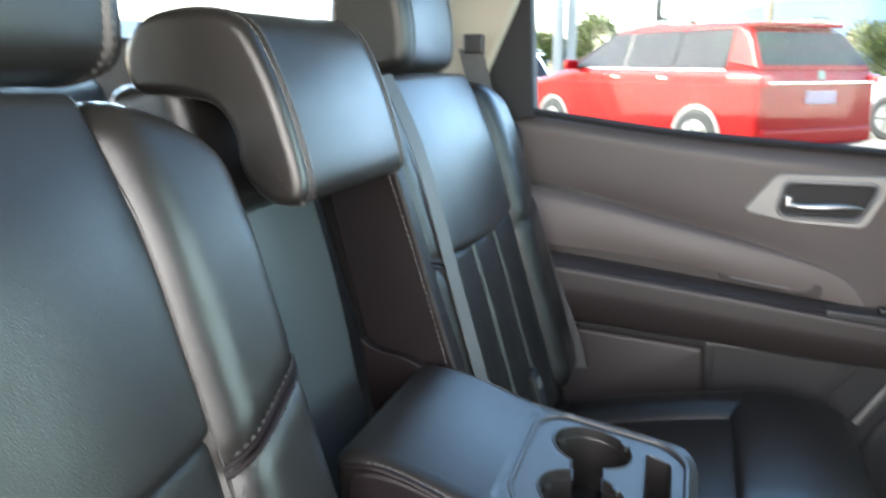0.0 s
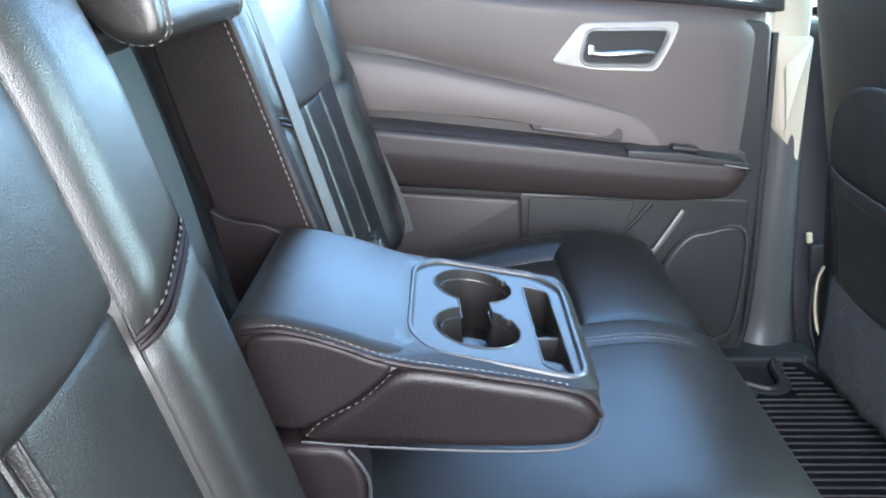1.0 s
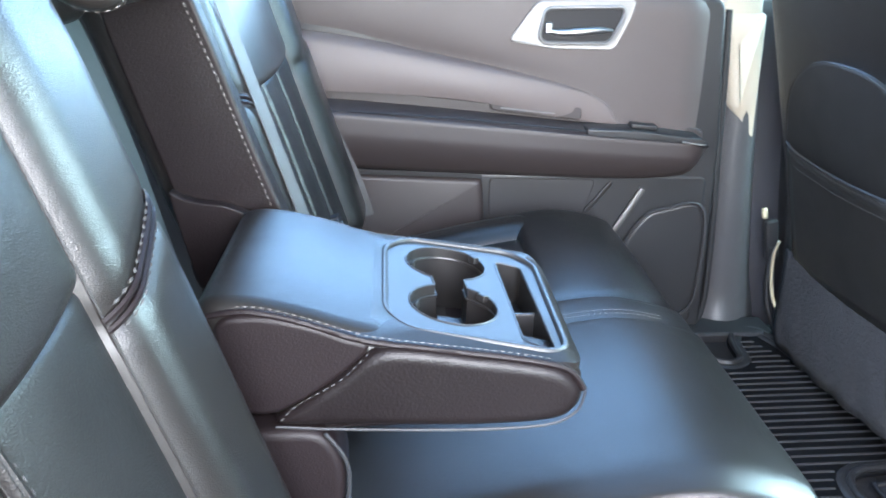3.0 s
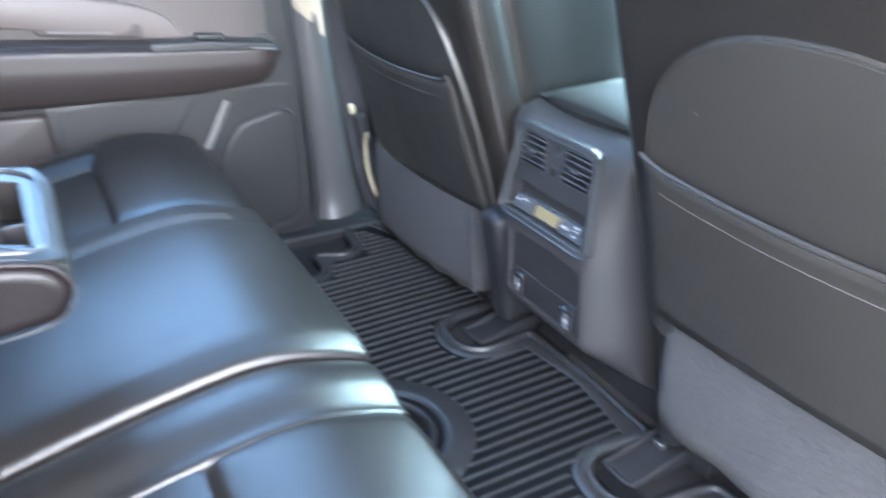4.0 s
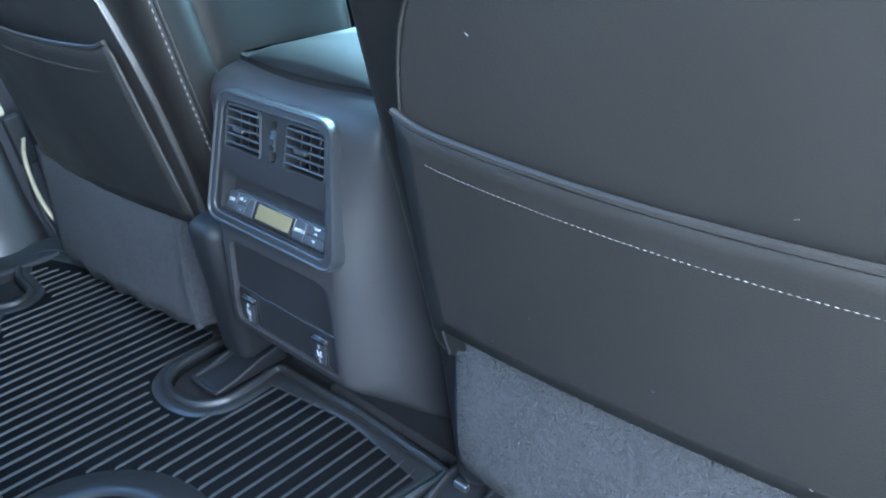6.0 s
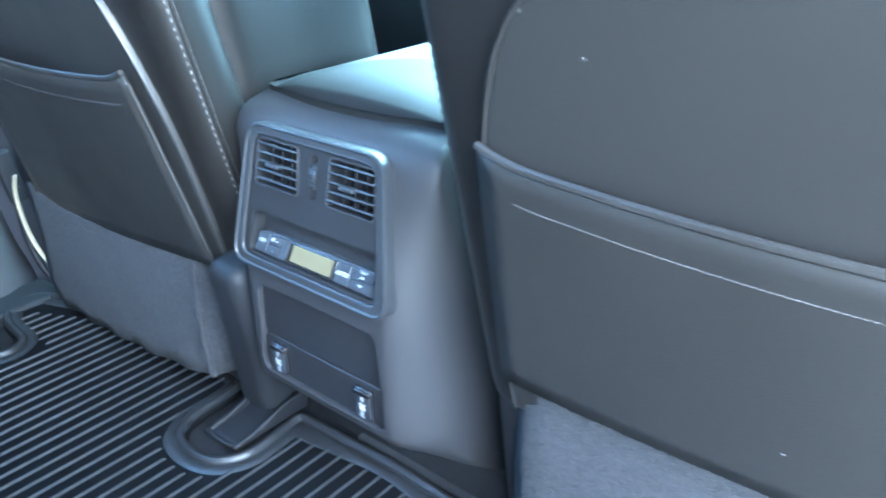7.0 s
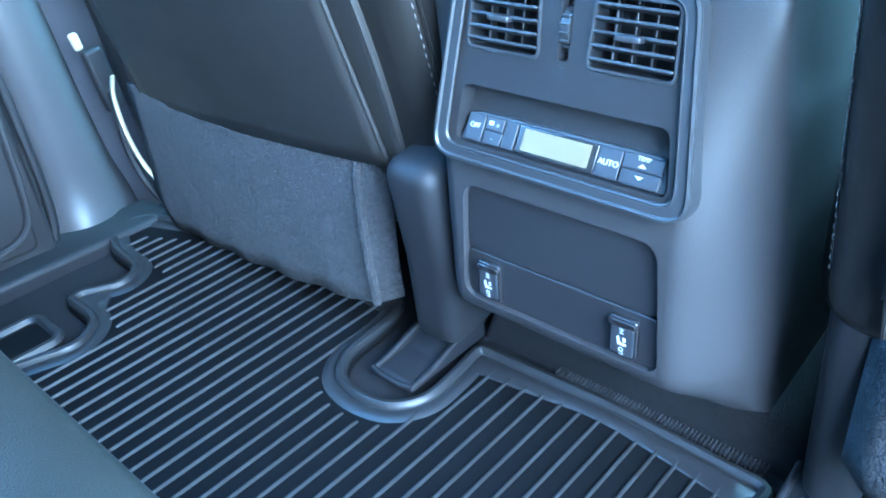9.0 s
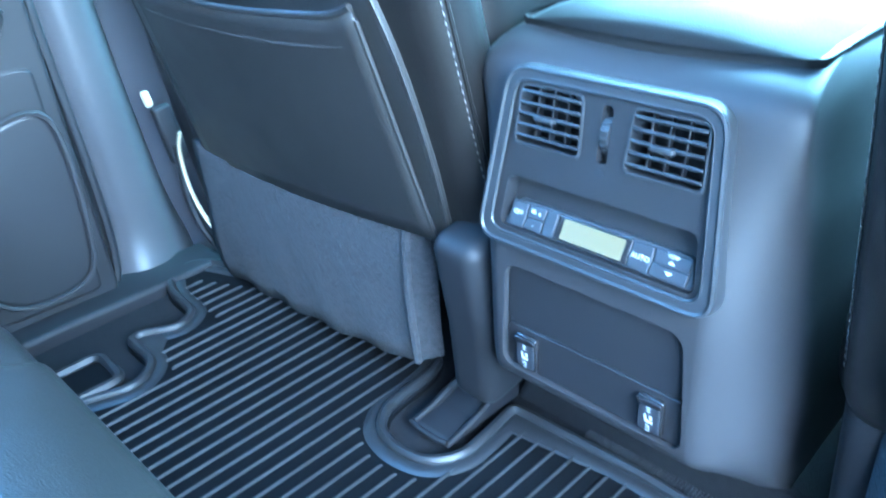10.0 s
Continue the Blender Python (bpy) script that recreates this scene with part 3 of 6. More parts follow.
# recess between them
recess = thing("armrest_recess", (0.2, -0.09, 0.40), "smooth dark vinyl recess behind the folded-down armrest", "seat panel", kind="structure")
part("panel", rbox((0.142, 0.27, 0.03), 0.015, (8, 20, 2), lambda a, b, c: (a - 0.0875, b + 0.185, c - 0.148 + 0.01 * math.sin(b * 9)), SEAT_M), RECESS_VINYL, recess)
flap = [(0.199, 0.575), (0.212, 0.566), (0.228, 0.561), (0.257, 0.557), (0.280, 0.547), (0.300, 0.530), (0.31, 0.47), (0.22, 0.46), (0.208, 0.52)]
part("hinge_flap", prism(round_poly(flap, 0.006), xz, 0.040, 0.0545, 0.002), LEATHER_SIDE_WARM, recess, "curved black vinyl hinge flap")


def headrest(owner, y0, y1, prof, r=0.028):
    part("pad", prism(spline(prof, 5, True), xz, y0, y1, r, 5), LEATHER, owner)
    for y, d in ((y0, 1), (y1, -1)):
        def loop(e, out):
            return [(p[0], y + d * e, p[1]) for p in inset(spline(prof, 5, True), -out)]
        for e in (r + 0.001, r + 0.012):
            row = loop(e, 0.0006)
            part("stitching", stitches(row + row[:1], 0.0052, 0.0075, 0.0006), THREAD, owner, "pale thread round the side")
        for e in (r + 0.0045, r + 0.0085):
            part("piping", tube(loop(e, -0.0004), 0.0019, 5, True), LEATHER, owner, "raised double seam")


ch = thing("centre_headrest", (0.18, -0.08, 0.78), "black leather centre headrest with a hooked lip and pale stitching", "headrest")
headrest(ch, -0.200, 0.045, [(0.090, 0.905), (0.112, 0.934), (0.165, 0.941), (0.205, 0.930), (0.228, 0.895), (0.247, 0.845), (0.259, 0.796), (0.250, 0.779), (0.222, 0.781), (0.199, 0.806), (0.193, 0.838), (0.172, 0.862), (0.130, 0.868), (0.097, 0.872)], 0.010)
part("neck", rbox((0.045, 0.108, 0.070), 0.022, (6, 8, 6), None, pose(0.105, -0.08, 0.812, 0, -14, 0)), LEATHER, ch, "padded neck")
hl = thing("rear_headrest", (0.12, 0.37, 0.87), "black leather headrest on the far rear seat", "headrest", "rear headrests")
headrest(hl, 0.285, 0.520, [(0.055, 0.888), (0.045, 0.96), (0.060, 1.04), (0.095, 1.06), (0.140, 1.05), (0.165, 0.98), (0.170, 0.905), (0.145, 0.880), (0.095, 0.876)], 0.02)
for y in (0.37, 0.44):
    part("post", tube([(0.11, y, 0.90), (0.125, y, 0.80)], 0.006, 8), CHROME, hl, "chrome headrest post")
hr = copy_thing(hl, Matrix.Translation((0.113, -0.425, 0.873)))
tagged(hr, "black leather headrest on the seat by the doorway")

# cushions
def cush_z(x):
    return 0.332 - 0.30 * max(0.0, 0.76 - x) ** 1.5


def cushion_block(owner, name, x0, x1, y0, y1, lift, depth, r, crown, label, mat=LEATHER, nose=False, dips=()):
    xc, yc, hx, hy = (x0 + x1) / 2, (y0 + y1) / 2, (x1 - x0) / 2, (y1 - y0) / 2

    def warp(a, b, c):
        x, y = xc + a, yc + b
        z = cush_z(x) + lift - depth / 2 + c
        if c > 0:
            z += crown * (1 - (a / hx) ** 4) * (1 - (b / hy) ** 2)
        if c > 0:
            for edge_y in dips:
                z -= 0.009 * math.exp(-((y - edge_y) / 0.022) ** 2)
        if nose and x > 0.70:
            z -= 1.5 * (x - 0.70) ** 2 * (1 if c > 0 else 0.0)
        if nose and c < 0:
            x -= 0.06 * min(1.0, -c / (depth / 2)) * max(0.0, (x - 0.6) / 0.25)
        return x, y, z
    return part(name, rbox((hx, hy, depth / 2), r, (26, 16 if not dips else 44, 6), warp), mat, owner, label)


def cushion(name, y_split, y_band, y_out, label):
    sg = 1 if y_out > y_band else -1
    c = thing(name, (0.6, (y_split + y_out) / 2, 0.0), label, "seat cushion", "rear cushions")
    lo, hi = sorted((y_split, y_out))
    cushion_block(c, "base", 0.32, 0.835, lo + 0.004, hi - 0.004, -0.030, 0.16, 0.02, 0.0, "dark underside block", LEATHER, True)
    lo, hi = sorted((y_band + sg * 0.002, y_out))
    cushion_block(c, "thigh_panel", 0.650, 0.852, lo - 0.008, hi, -0.001, 0.15, 0.018, 0.007, "raised black leather thigh panel", LEATHER, True, (y_band,))
    outer = y_out - sg * 0.115
    lo, hi = sorted((y_band + sg * 0.002, outer))
    cushion_block(c, "insert", 0.33, 0.668, lo - 0.008, hi + 0.008, -0.010, 0.12, 0.022, 0.008, "soft black leather insert")
    lo, hi = sorted((outer - sg * 0.002, y_out))
    cushion_block(c, "bolster", 0.33, 0.70, lo, hi, 0.002, 0.13, 0.045, 0.006, "rounded black leather edge bolster")
    return c


cl = cushion("rear_cushion", -0.172, 0.245, 0.665, "wide black leather rear seat cushion with double-stitched seams")
cushion_block(cl, "centre_panel", 0.33, 0.856, -0.171, 0.190, 0.006, 0.15, 0.010, 0.006, "smooth black leather centre panel", LEATHER, True, (-0.171,))
cushion_block(cl, "seam_band", 0.33, 0.853, 0.160, 0.262, 0.004, 0.15, 0.011, 0.002, "narrow leather band between the panels", LEATHER, True)


def on_cushion(pts, lift, nose=True):
    out = []
    for x, y in pts:
        z = cush_z(x) + lift - (1.5 * (x - 0.70) ** 2 if nose and x > 0.70 else 0)
        out.append((x, y, z))
    return out


run = [(0.40 + 0.40 * i / 20, 0.197) for i in range(21)]
part("stitching", join(stitches(on_cushion(run, 0.0066), r=0.0005), stitches(on_cushion([(x, y + 0.010) for x, y in run], 0.0070), r=0.0005)), THREAD, cl, "double row of pale thread")
run = [(0.66 + 0.15 * i / 10, 0.247) for i in range(11)]
part("piping", tube(on_cushion(run, 0.003), 0.002), LEATHER, cl, "stitched seam")
cr = cushion("rear_cushion", -0.178, -0.268, -0.690, "narrow black leather rear seat cushion by the open doorway")
cushion_block(cr, "seam_band", 0.33, 0.850, -0.285, -0.179, 0.003, 0.15, 0.009, 0.003, "narrow leather band beside the seat split", LEATHER, True, (-0.179, -0.272))
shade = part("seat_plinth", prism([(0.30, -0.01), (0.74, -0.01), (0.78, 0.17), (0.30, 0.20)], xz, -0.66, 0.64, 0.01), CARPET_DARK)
tagged(shade, "dark carpeted plinth under the rear cushions", "plinth", kind="structure")

# ---- folded-down armrest ----
arm = thing("armrest_console", (0.44, -0.085, 0.44), "folded-down black leather armrest with two cup holders and a tray", "armrest")


def arm_z(x):
    return 0.5235 - 0.168 * (x - 0.42)


pad_prof = [(0.275, 0.535), (0.285, 0.556), (0.32, 0.556), (0.36, 0.546), (0.395, 0.534), (0.425, 0.524), (0.434, 0.512), (0.434, 0.45), (0.42, 0.441), (0.31, 0.450), (0.285, 0.475)]
part("pad", prism(spline(pad_prof, 4, True), xz, -0.200, 0.040, 0.018, 4), LEATHER, arm, "smooth leather elbow pad")
side_prof = [(0.415, 0.512), (0.44, 0.5165), (0.50, 0.507), (0.555, 0.497), (0.580, 0.487), (0.592, 0.470), (0.586, 0.451), (0.565, 0.440), (0.50, 0.4375), (0.40, 0.442), (0.335, 0.447), (0.36, 0.470), (0.39, 0.492)]
part("side_panel", prism(spline(side_prof, 5, True), xz, -0.2090, -0.150, 0.012, 6), LEATHER_WORN_WARM, arm, "black leather side panel tinted for a warm reflection")
part("side_panel", prism(spline(side_prof, 5, True), xz, 0.022, 0.041, 0.008), LEATHER_WORN_WARM, arm, "black leather side panel tinted for a warm reflection")
rear_side = [(0.300, 0.470), (0.292, 0.535), (0.32, 0.547), (0.36, 0.540), (0.395, 0.526), (0.415, 0.515), (0.385, 0.485), (0.345, 0.460), (0.32, 0.455)]
part("side_gusset", prism(spline(rear_side, 5, True), xz, -0.2035, -0.19, 0.005), LEATHER_SIDE_WARM, arm, "soft vinyl gusset")
part("nose", prism(round_poly([(0.578, 0.440), (0.593, 0.455), (0.594, 0.478), (0.583, 0.494), (0.572, 0.494), (0.572, 0.440)], 0.008), xz, -0.190, 0.024, 0.003), LEATHER, arm, "rounded leather nose")
part("underside", prism(round_rect(0.33, -0.195, 0.585, 0.03, 0.02), xy, 0.436, 0.444), LEATHER_SIDE_WARM, arm, "flat underside")


def tilt(a, b, t):
    return (a, b, arm_z(a) + t)


def deck(a, b, t):
    side = max(0.0, abs(b + 0.082) - 0.100) / 0.022
    return (a, b, arm_z(a) + t + 0.0035 - 0.006 * side ** 2 - 0.010 * max(0.0, (a - 0.575) / 0.02) ** 2)


cup_a, cup_b, cup_r = (0.487, -0.026), (0.489, -0.120), 0.0405
eight = []
open_half = math.asin(0.016 / cup_r)
for i in range(29):
    g = -math.pi / 2 + open_half + (2 * math.pi - 2 * open_half) * i / 28
    eight.append((cup_a[0] + cup_r * math.cos(g), cup_a[1] + cup_r * math.sin(g)))
for i in range(29):
    g = math.pi / 2 + open_half + (2 * math.pi - 2 * open_half) * i / 28
    eight.append((cup_b[0] + cup_r * math.cos(g), cup_b[1] + cup_r * math.sin(g)))
slot = round_poly([(0.539, -0.006), (0.566, -0.014), (0.571, -0.188), (0.545, -0.176)], 0.007)
tray_line = round_poly([(0.428, -0.006), (0.448, 0.022), (0.556, 0.020), (0.578, -0.004), (0.578, -0.190), (0.448, -0.178), (0.430, -0.150)], 0.022, 6)
deck_line = round_poly([(0.385, -0.2025), (0.385, 0.040), (0.560, 0.040), (0.592, 0.010), (0.592, -0.2025)], 0.020, 6)
part("deck", join(plate(deck_line, [inset(tray_line, -0.006)], deck, 0.0), wall_of(inset(tray_line, -0.006), deck, 0.0, -0.003, False, 0.003), wall_of(deck_line, deck, 0.0, -0.006)), LEATHER, arm, "leather surround of the tray")
tray = part("tray", join(plate(tray_line, [eight, slot], tilt, 0.0), wall_of(tray_line, tilt, 0.0, -0.02)), PLASTIC_SMOOTH, arm, "satin black cup holder tray")
part("tray_rim", tube([tilt(p[0], p[1], 0.0008) for p in inset(tray_line, -0.0035)], 0.0034, 8, True), PLASTIC_SMOOTH, arm, "padded leather rim round the tray")
part("cup_well", wall_of(eight, tilt, 0.0, -0.068, True, 0.004), CUP_BLACK, tray, "deep black twin cup wells")
part("cup_step", tube([tilt(p[0], p[1], -0.011) for p in inset(eight, 0.0012)], 0.0014, 6, True), CUP_BLACK, tray, "thin step inside the cup wells")
part("cup_lip", tube([tilt(p[0], p[1], 0.0) for p in eight], 0.0012, 5, True), PLASTIC_SMOOTH, tray, "rounded lip of the cup wells")
part("slot_well", wall_of(slot, tilt, 0.0, -0.040, True, 0.002), CUP_BLACK, tray, "shallow slot of the tray")
part("slot_lip", tube([tilt(p[0], p[1], 0.0) for p in slot], 0.0012, 5, True), PLASTIC_SMOOTH, tray)
part("slot_step", rbox((0.014, 0.002, 0.015), 0.0015, (2, 2, 2), None, pose(0.556, -0.095, arm_z(0.556) - 0.028)), PLASTIC, tray, "rib across the slot")
for (cx, cy), g in ((cup_a, 160), (cup_a, 35), (cup_b, 160), (cup_b, 250), (cup_b, 40)):
    g = radians(g)
    m = pose(cx + cup_r * 0.93 * math.cos(g), cy + cup_r * 0.93 * math.sin(g), arm_z(cx) - 0.006, 0, 9.5, math.degrees(g))
    part("grip_tab", rbox((0.0036, 0.0050, 0.0034), 0.0014, (2, 2, 2), None, m), CUP_BLACK, tray, "small grip tab of the cup holder")
part("well_bridge", rbox((0.0165, 0.011, 0.014), 0.004, (3, 3, 3), None, pose(0.488, -0.073, arm_z(0.488) - 0.055, 0, 9.5, 0)), CUP_BLACK, tray, "low saddle between the cup wells")
top_run = spline([(0.285, -0.197, 0.545), (0.32, -0.199, 0.549), (0.36, -0.2005, 0.540), (0.40, -0.203, 0.526), (0.43, -0.204, 0.519), (0.50, -0.2045, 0.508), (0.555, -0.2045, 0.498), (0.580, -0.203, 0.488), (0.5925, -0.203, 0.470)], 8)
part("piping", tube(top_run, 0.0030, 8), LEATHER_SIDE_WARM, arm, "leather piping along the top edge")
part("stitching", stitches([p + Vector((0, 0.004, 0.0028)) for p in top_run], 0.0052, 0.0066, 0.00045), THREAD, arm, "pale stitching along the top edge")
low_run = spline([(0.335, -0.206, 0.4455), (0.40, -0.2065, 0.4405), (0.50, -0.2065, 0.436), (0.563, -0.2065, 0.4385), (0.587, -0.206, 0.451), (0.5935, -0.2055, 0.470)], 8)
part("piping", tube(low_run, 0.0013), PLASTIC_SMOOTH, arm, "glossy piping along the lower edge")
far_run = [Vector((p.x, 0.038, p.z)) for p in top_run]
part("stitching", stitches([p + Vector((0, -0.004, 0.0028)) for p in far_run], 0.0052, 0.0066, 0.00045), THREAD, arm, "pale stitching along the far edge")
part("stitching", stitches(spline([(0.413, -0.2083, 0.512), (0.39, -0.2083, 0.489), (0.355, -0.2083, 0.468), (0.338, -0.2083, 0.450)], 6)), THREAD_DARK, arm, "dark seam thread")
hub = thing("armrest_hinge_cover", (0.33, -0.20, 0.36), "round vinyl hinge cover below the armrest, tinted for a warm reflection", "trim cover")
part("cover", prism(round_poly([(0.30, 0.34), (0.30, 0.445), (0.375, 0.443), (0.392, 0.41), (0.388, 0.36), (0.37, 0.33)], 0.02), xz, -0.212, -0.16, 0.008), LEATHER_SIDE_WARM, hub)
part("edge_trim", tube(spline([(0.376, -0.213, 0.442), (0.393, -0.213, 0.41), (0.389, -0.213, 0.36), (0.375, -0.213, 0.33)], 6), 0.0018), PLASTIC_SMOOTH, hub, "glossy trim edge")

# ---- belts and buckles ----


def ribbon(pts, width_dir, w, t=0.0012):
    """A flat strap along a line."""
    pts = [Vector(p) for p in pts]
    verts, faces = [], []
    for i, p in enumerate(pts):
        d = (pts[min(len(pts) - 1, i + 1)] - pts[max(0, i - 1)]).normalized()
        wd = Vector(width_dir(i / (len(pts) - 1)) if callable(width_dir) else width_dir)
        wd = (wd - d * wd.dot(d)).normalized()
        nn = d.cross(wd)
        for a, b in ((-1, -1), (1, -1), (1, 1), (-1, 1)):
            verts.append(p + wd * (a * w / 2) + nn * (b * t / 2))
    for i in range(len(pts) - 1):
        for j in range(4):
            faces.append((i * 4 + j, i * 4 + (j + 1) % 4, (i + 1) * 4 + (j + 1) % 4, (i + 1) * 4 + j))
    faces += [(0, 1, 2, 3), tuple(range(len(verts) - 4, len(verts)))]
    return verts, faces


belt = thing("seat_belt", (0.32, 0.10, 0.45), "grey woven seat belt lying down the far backrest", "seat belt", "seat belts")
line = [seat_at(0.112 + 0.03 * (s - 0.2), s, 0.0095 - 0.85 * max(0, s - 0.36) ** 2) for s in [0.10 + 0.405 * i / 24 for i in range(25)]]
part("webbing", ribbon(spline(line, 2), (0.25, 1, 0), 0.026), WEBBING, belt)
part("tongue", rbox((0.004, 0.017, 0.02), 0.003, (2, 3, 3), None, pose(0.333, 0.108, 0.485, 0, -16, 0)), DARK, belt, "dark belt tongue")
belt2 = thing("seat_belt", (0.16, 0.70, 0.75), "dark grey seat belt hanging on the pillar", "seat belt", "seat belts")
part("webbing", ribbon(spline([(0.132, 0.736, 0.925), (0.150, 0.733, 0.86), (0.172, 0.728, 0.78), (0.188, 0.715, 0.72)], 6), (1, 0.1, 0.2), 0.046), WEBBING, belt2)
part("guide", rbox((0.025, 0.012, 0.010), 0.004, (3, 3, 3), None, pose(0.188, 0.728, 0.777, 0, -10, 0)), DARK, belt2, "black belt guide")
part("guide", rbox((0.020, 0.010, 0.018), 0.004, (3, 3, 3), None, pose(0.140, 0.735, 0.93)), PLASTIC, belt2, "anchor cover")
belt3 = thing("seat_belt", (0.36, 0.60, 0.32), "dark seat belt webbing tucked beside the cushion", "seat belt", "seat belts")
part("webbing", ribbon(spline([(0.265, 0.690, 0.60), (0.31, 0.690, 0.48), (0.35, 0.688, 0.38), (0.37, 0.685, 0.31)], 6), (1, 0, 0.3), 0.042), WEBBING, belt3)
part("plate", rbox((0.004, 0.010, 0.014), 0.002, (2, 2, 2), None, pose(0.362, 0.672, 0.36, 0, -15, 0)), CHROME, belt3, "chrome anchor plate")


def buckle(at, tiltdeg, label, face):
    b = thing("belt_buckle", at, label, "belt buckle", "buckles")
    m = pose(*at, 0, tiltdeg, 0)
    part("body", rbox((0.013, 0.020, 0.032), 0.006, (3, 3, 4), None, m), DARK, b)
    part("button", rbox((0.011, 0.010, 0.003), 0.0015, (2, 2, 2), None, m @ pose(0.002, 0, 0.032)), face, b, "push button")
    part("label", rbox((0.0008, 0.010, 0.008), 0.0005, (1, 2, 2), None, m @ pose(0.0135, 0, 0.012)), SATIN, b, "pale label")


buckle((0.345, 0.385, 0.385), -18, "black belt buckle standing out of the far seat", DARK)
buckle((0.36, -0.205, 0.33), -30, "black belt buckle with a red button at the seat split", RED)
buckle((0.35, -0.245, 0.325), -30, "black belt buckle with a red button by the hinge cover", RED)

# ---- closed rear door ----
door = thing("rear_door", (0.65, 0.76, 0.0), "closed rear door with charcoal trim, soft insert, armrest and silver handle", "car door")
panel_prof = round_poly([(0.19, 0.10), (0.30, 0.02), (1.095, 0.0), (1.09, 0.42), (1.068, 0.70), (0.876, 0.725), (0.53, 0.748), (0.255, 0.785), (0.19, 0.76)], 0.02)
base = part("panel", prism(panel_prof, xz, 0.7635, 0.80, 0.006), PLASTIC, door)
fold = curve([(0.15, 0.672), (0.236, 0.663), (0.375, 0.642), (0.517, 0.611), (0.661, 0.580), (0.772, 0.552), (0.832, 0.527), (0.862, 0.496), (0.874, 0.470)])
belt_line = curve([(0.195, 0.802), (0.255, 0.800), (0.53, 0.768), (0.876, 0.744), (1.064, 0.722)])
upper_low = curve([(0.195, 0.650), (0.375, 0.628), (0.517, 0.597), (0.661, 0.566), (0.772, 0.538), (0.832, 0.513), (0.862, 0.482), (0.905, 0.458), (1.064, 0.448)])


def upper_depth(x, z, q):
    tuck = 0.009 * math.exp(-max(0.0, z - fold(min(x, 0.874))) / 0.032) * max(0.12, min(1.0, (0.92 - x) / 0.35))
    return 0.7525 + tuck + 0.030 * max(0.0, (q - 0.80) / 0.20) ** 2.2 + 0.024 * max(0.0, (x - 0.985) / 0.08) ** 2 + 0.004 * math.sin(6.0 * x)


part("upper_panel", sheet(0.195, 1.064, upper_low, belt_line, upper_depth, 0.79, 70, 26), DOOR_SOFT, door, "charcoal soft upper trim")
insert_low = curve([(0.15, 0.556), (0.288, 0.546), (0.446, 0.536), (0.591, 0.520), (0.72, 0.492), (0.80, 0.478), (0.874, 0.466)])


def insert_depth(x, z, q):
    swell = 0.013 * math.sin(math.pi * min(1.0, 0.25 + 0.75 * q)) ** 0.8 * max(0.3, min(1.0, (0.90 - x) / 0.30))
    return 0.7490 - swell + 0.022 * max(0.0, (q - 0.80) / 0.20) ** 2.4


part("insert", sheet(0.20, 0.872, insert_low, fold, insert_depth, 0.79, 60, 18), DOOR_LIGHT, door, "brownish padded insert")
gap = round_poly([(0.21, 0.56), (0.45, 0.535), (0.64, 0.512), (0.88, 0.480), (1.05, 0.452), (1.05, 0.40), (0.21, 0.46)], 0.01)
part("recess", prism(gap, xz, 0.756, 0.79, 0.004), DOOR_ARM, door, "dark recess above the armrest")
arm_top = curve([(0.21, 0.532), (0.306, 0.528), (0.45, 0.514), (0.61, 0.496), (0.80, 0.473), (0.95, 0.456), (1.03, 0.444), (1.046, 0.430)])
arm_low = curve([(0.21, 0.402), (0.33, 0.392), (0.52, 0.378), (0.741, 0.364), (0.891, 0.357), (1.00, 0.362), (1.035, 0.380), (1.046, 0.405)])


def arm_depth(x, z, q):
    top = 0.050 * max(0.0, (q - 0.86) / 0.14) ** 2.2
    under = 0.040 * max(0.0, (0.62 - q) / 0.62) ** 1.6 + 0.020 * max(0.0, (0.12 - q) / 0.12) ** 2
    return 0.690 + top + under + 0.030 * max(0.0, (x - 1.0) / 0.046) ** 2


rest = part("armrest", sheet(0.21, 1.046, arm_low, arm_top, arm_depth, 0.79, 60, 26), DOOR_ARM, door, "charcoal padded armrest")
edge = spline([(0.24, 0.697, 0.522), (0.45, 0.697, 0.506), (0.61, 0.697, 0.491), (0.80, 0.697, 0.468), (0.95, 0.697, 0.447), (1.025, 0.699, 0.435)], 8)
part("seam", tube(edge, 0.0016), PLASTIC, rest, "stitched seam on the armrest")
sw = part("switch_panel", prism(round_poly([(0.80, 0.474), (0.90, 0.468), (1.03, 0.449), (1.045, 0.43), (0.80, 0.458)], 0.006), xz, 0.693, 0.755, 0.004), PLASTIC, door, "black window switch panel")
part("switch", rbox((0.026, 0.012, 0.005), 0.003, (4, 3, 2), None, pose(0.915, 0.720, 0.471, 0, 7, 0)), PLASTIC, sw, "window switch")
part("trim_tip", rbox((0.024, 0.003, 0.0015), 0.001, (4, 2, 2), None, pose(1.010, 0.692, 0.441, 0, 9, 0)), SATIN, sw, "silver tip")
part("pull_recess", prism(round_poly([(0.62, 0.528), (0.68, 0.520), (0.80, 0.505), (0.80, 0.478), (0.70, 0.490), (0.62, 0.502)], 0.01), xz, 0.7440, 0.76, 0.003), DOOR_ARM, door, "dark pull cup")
part("pull_edge", tube([(0.64, 0.739, 0.507), (0.70, 0.739, 0.499), (0.745, 0.739, 0.494)], 0.0016), SATIN, door, "thin bright edge")
lower = round_poly([(0.21, 0.13), (0.32, 0.04), (1.075, 0.015), (1.075, 0.355), (0.90, 0.362), (0.60, 0.372), (0.21, 0.395)], 0.02)
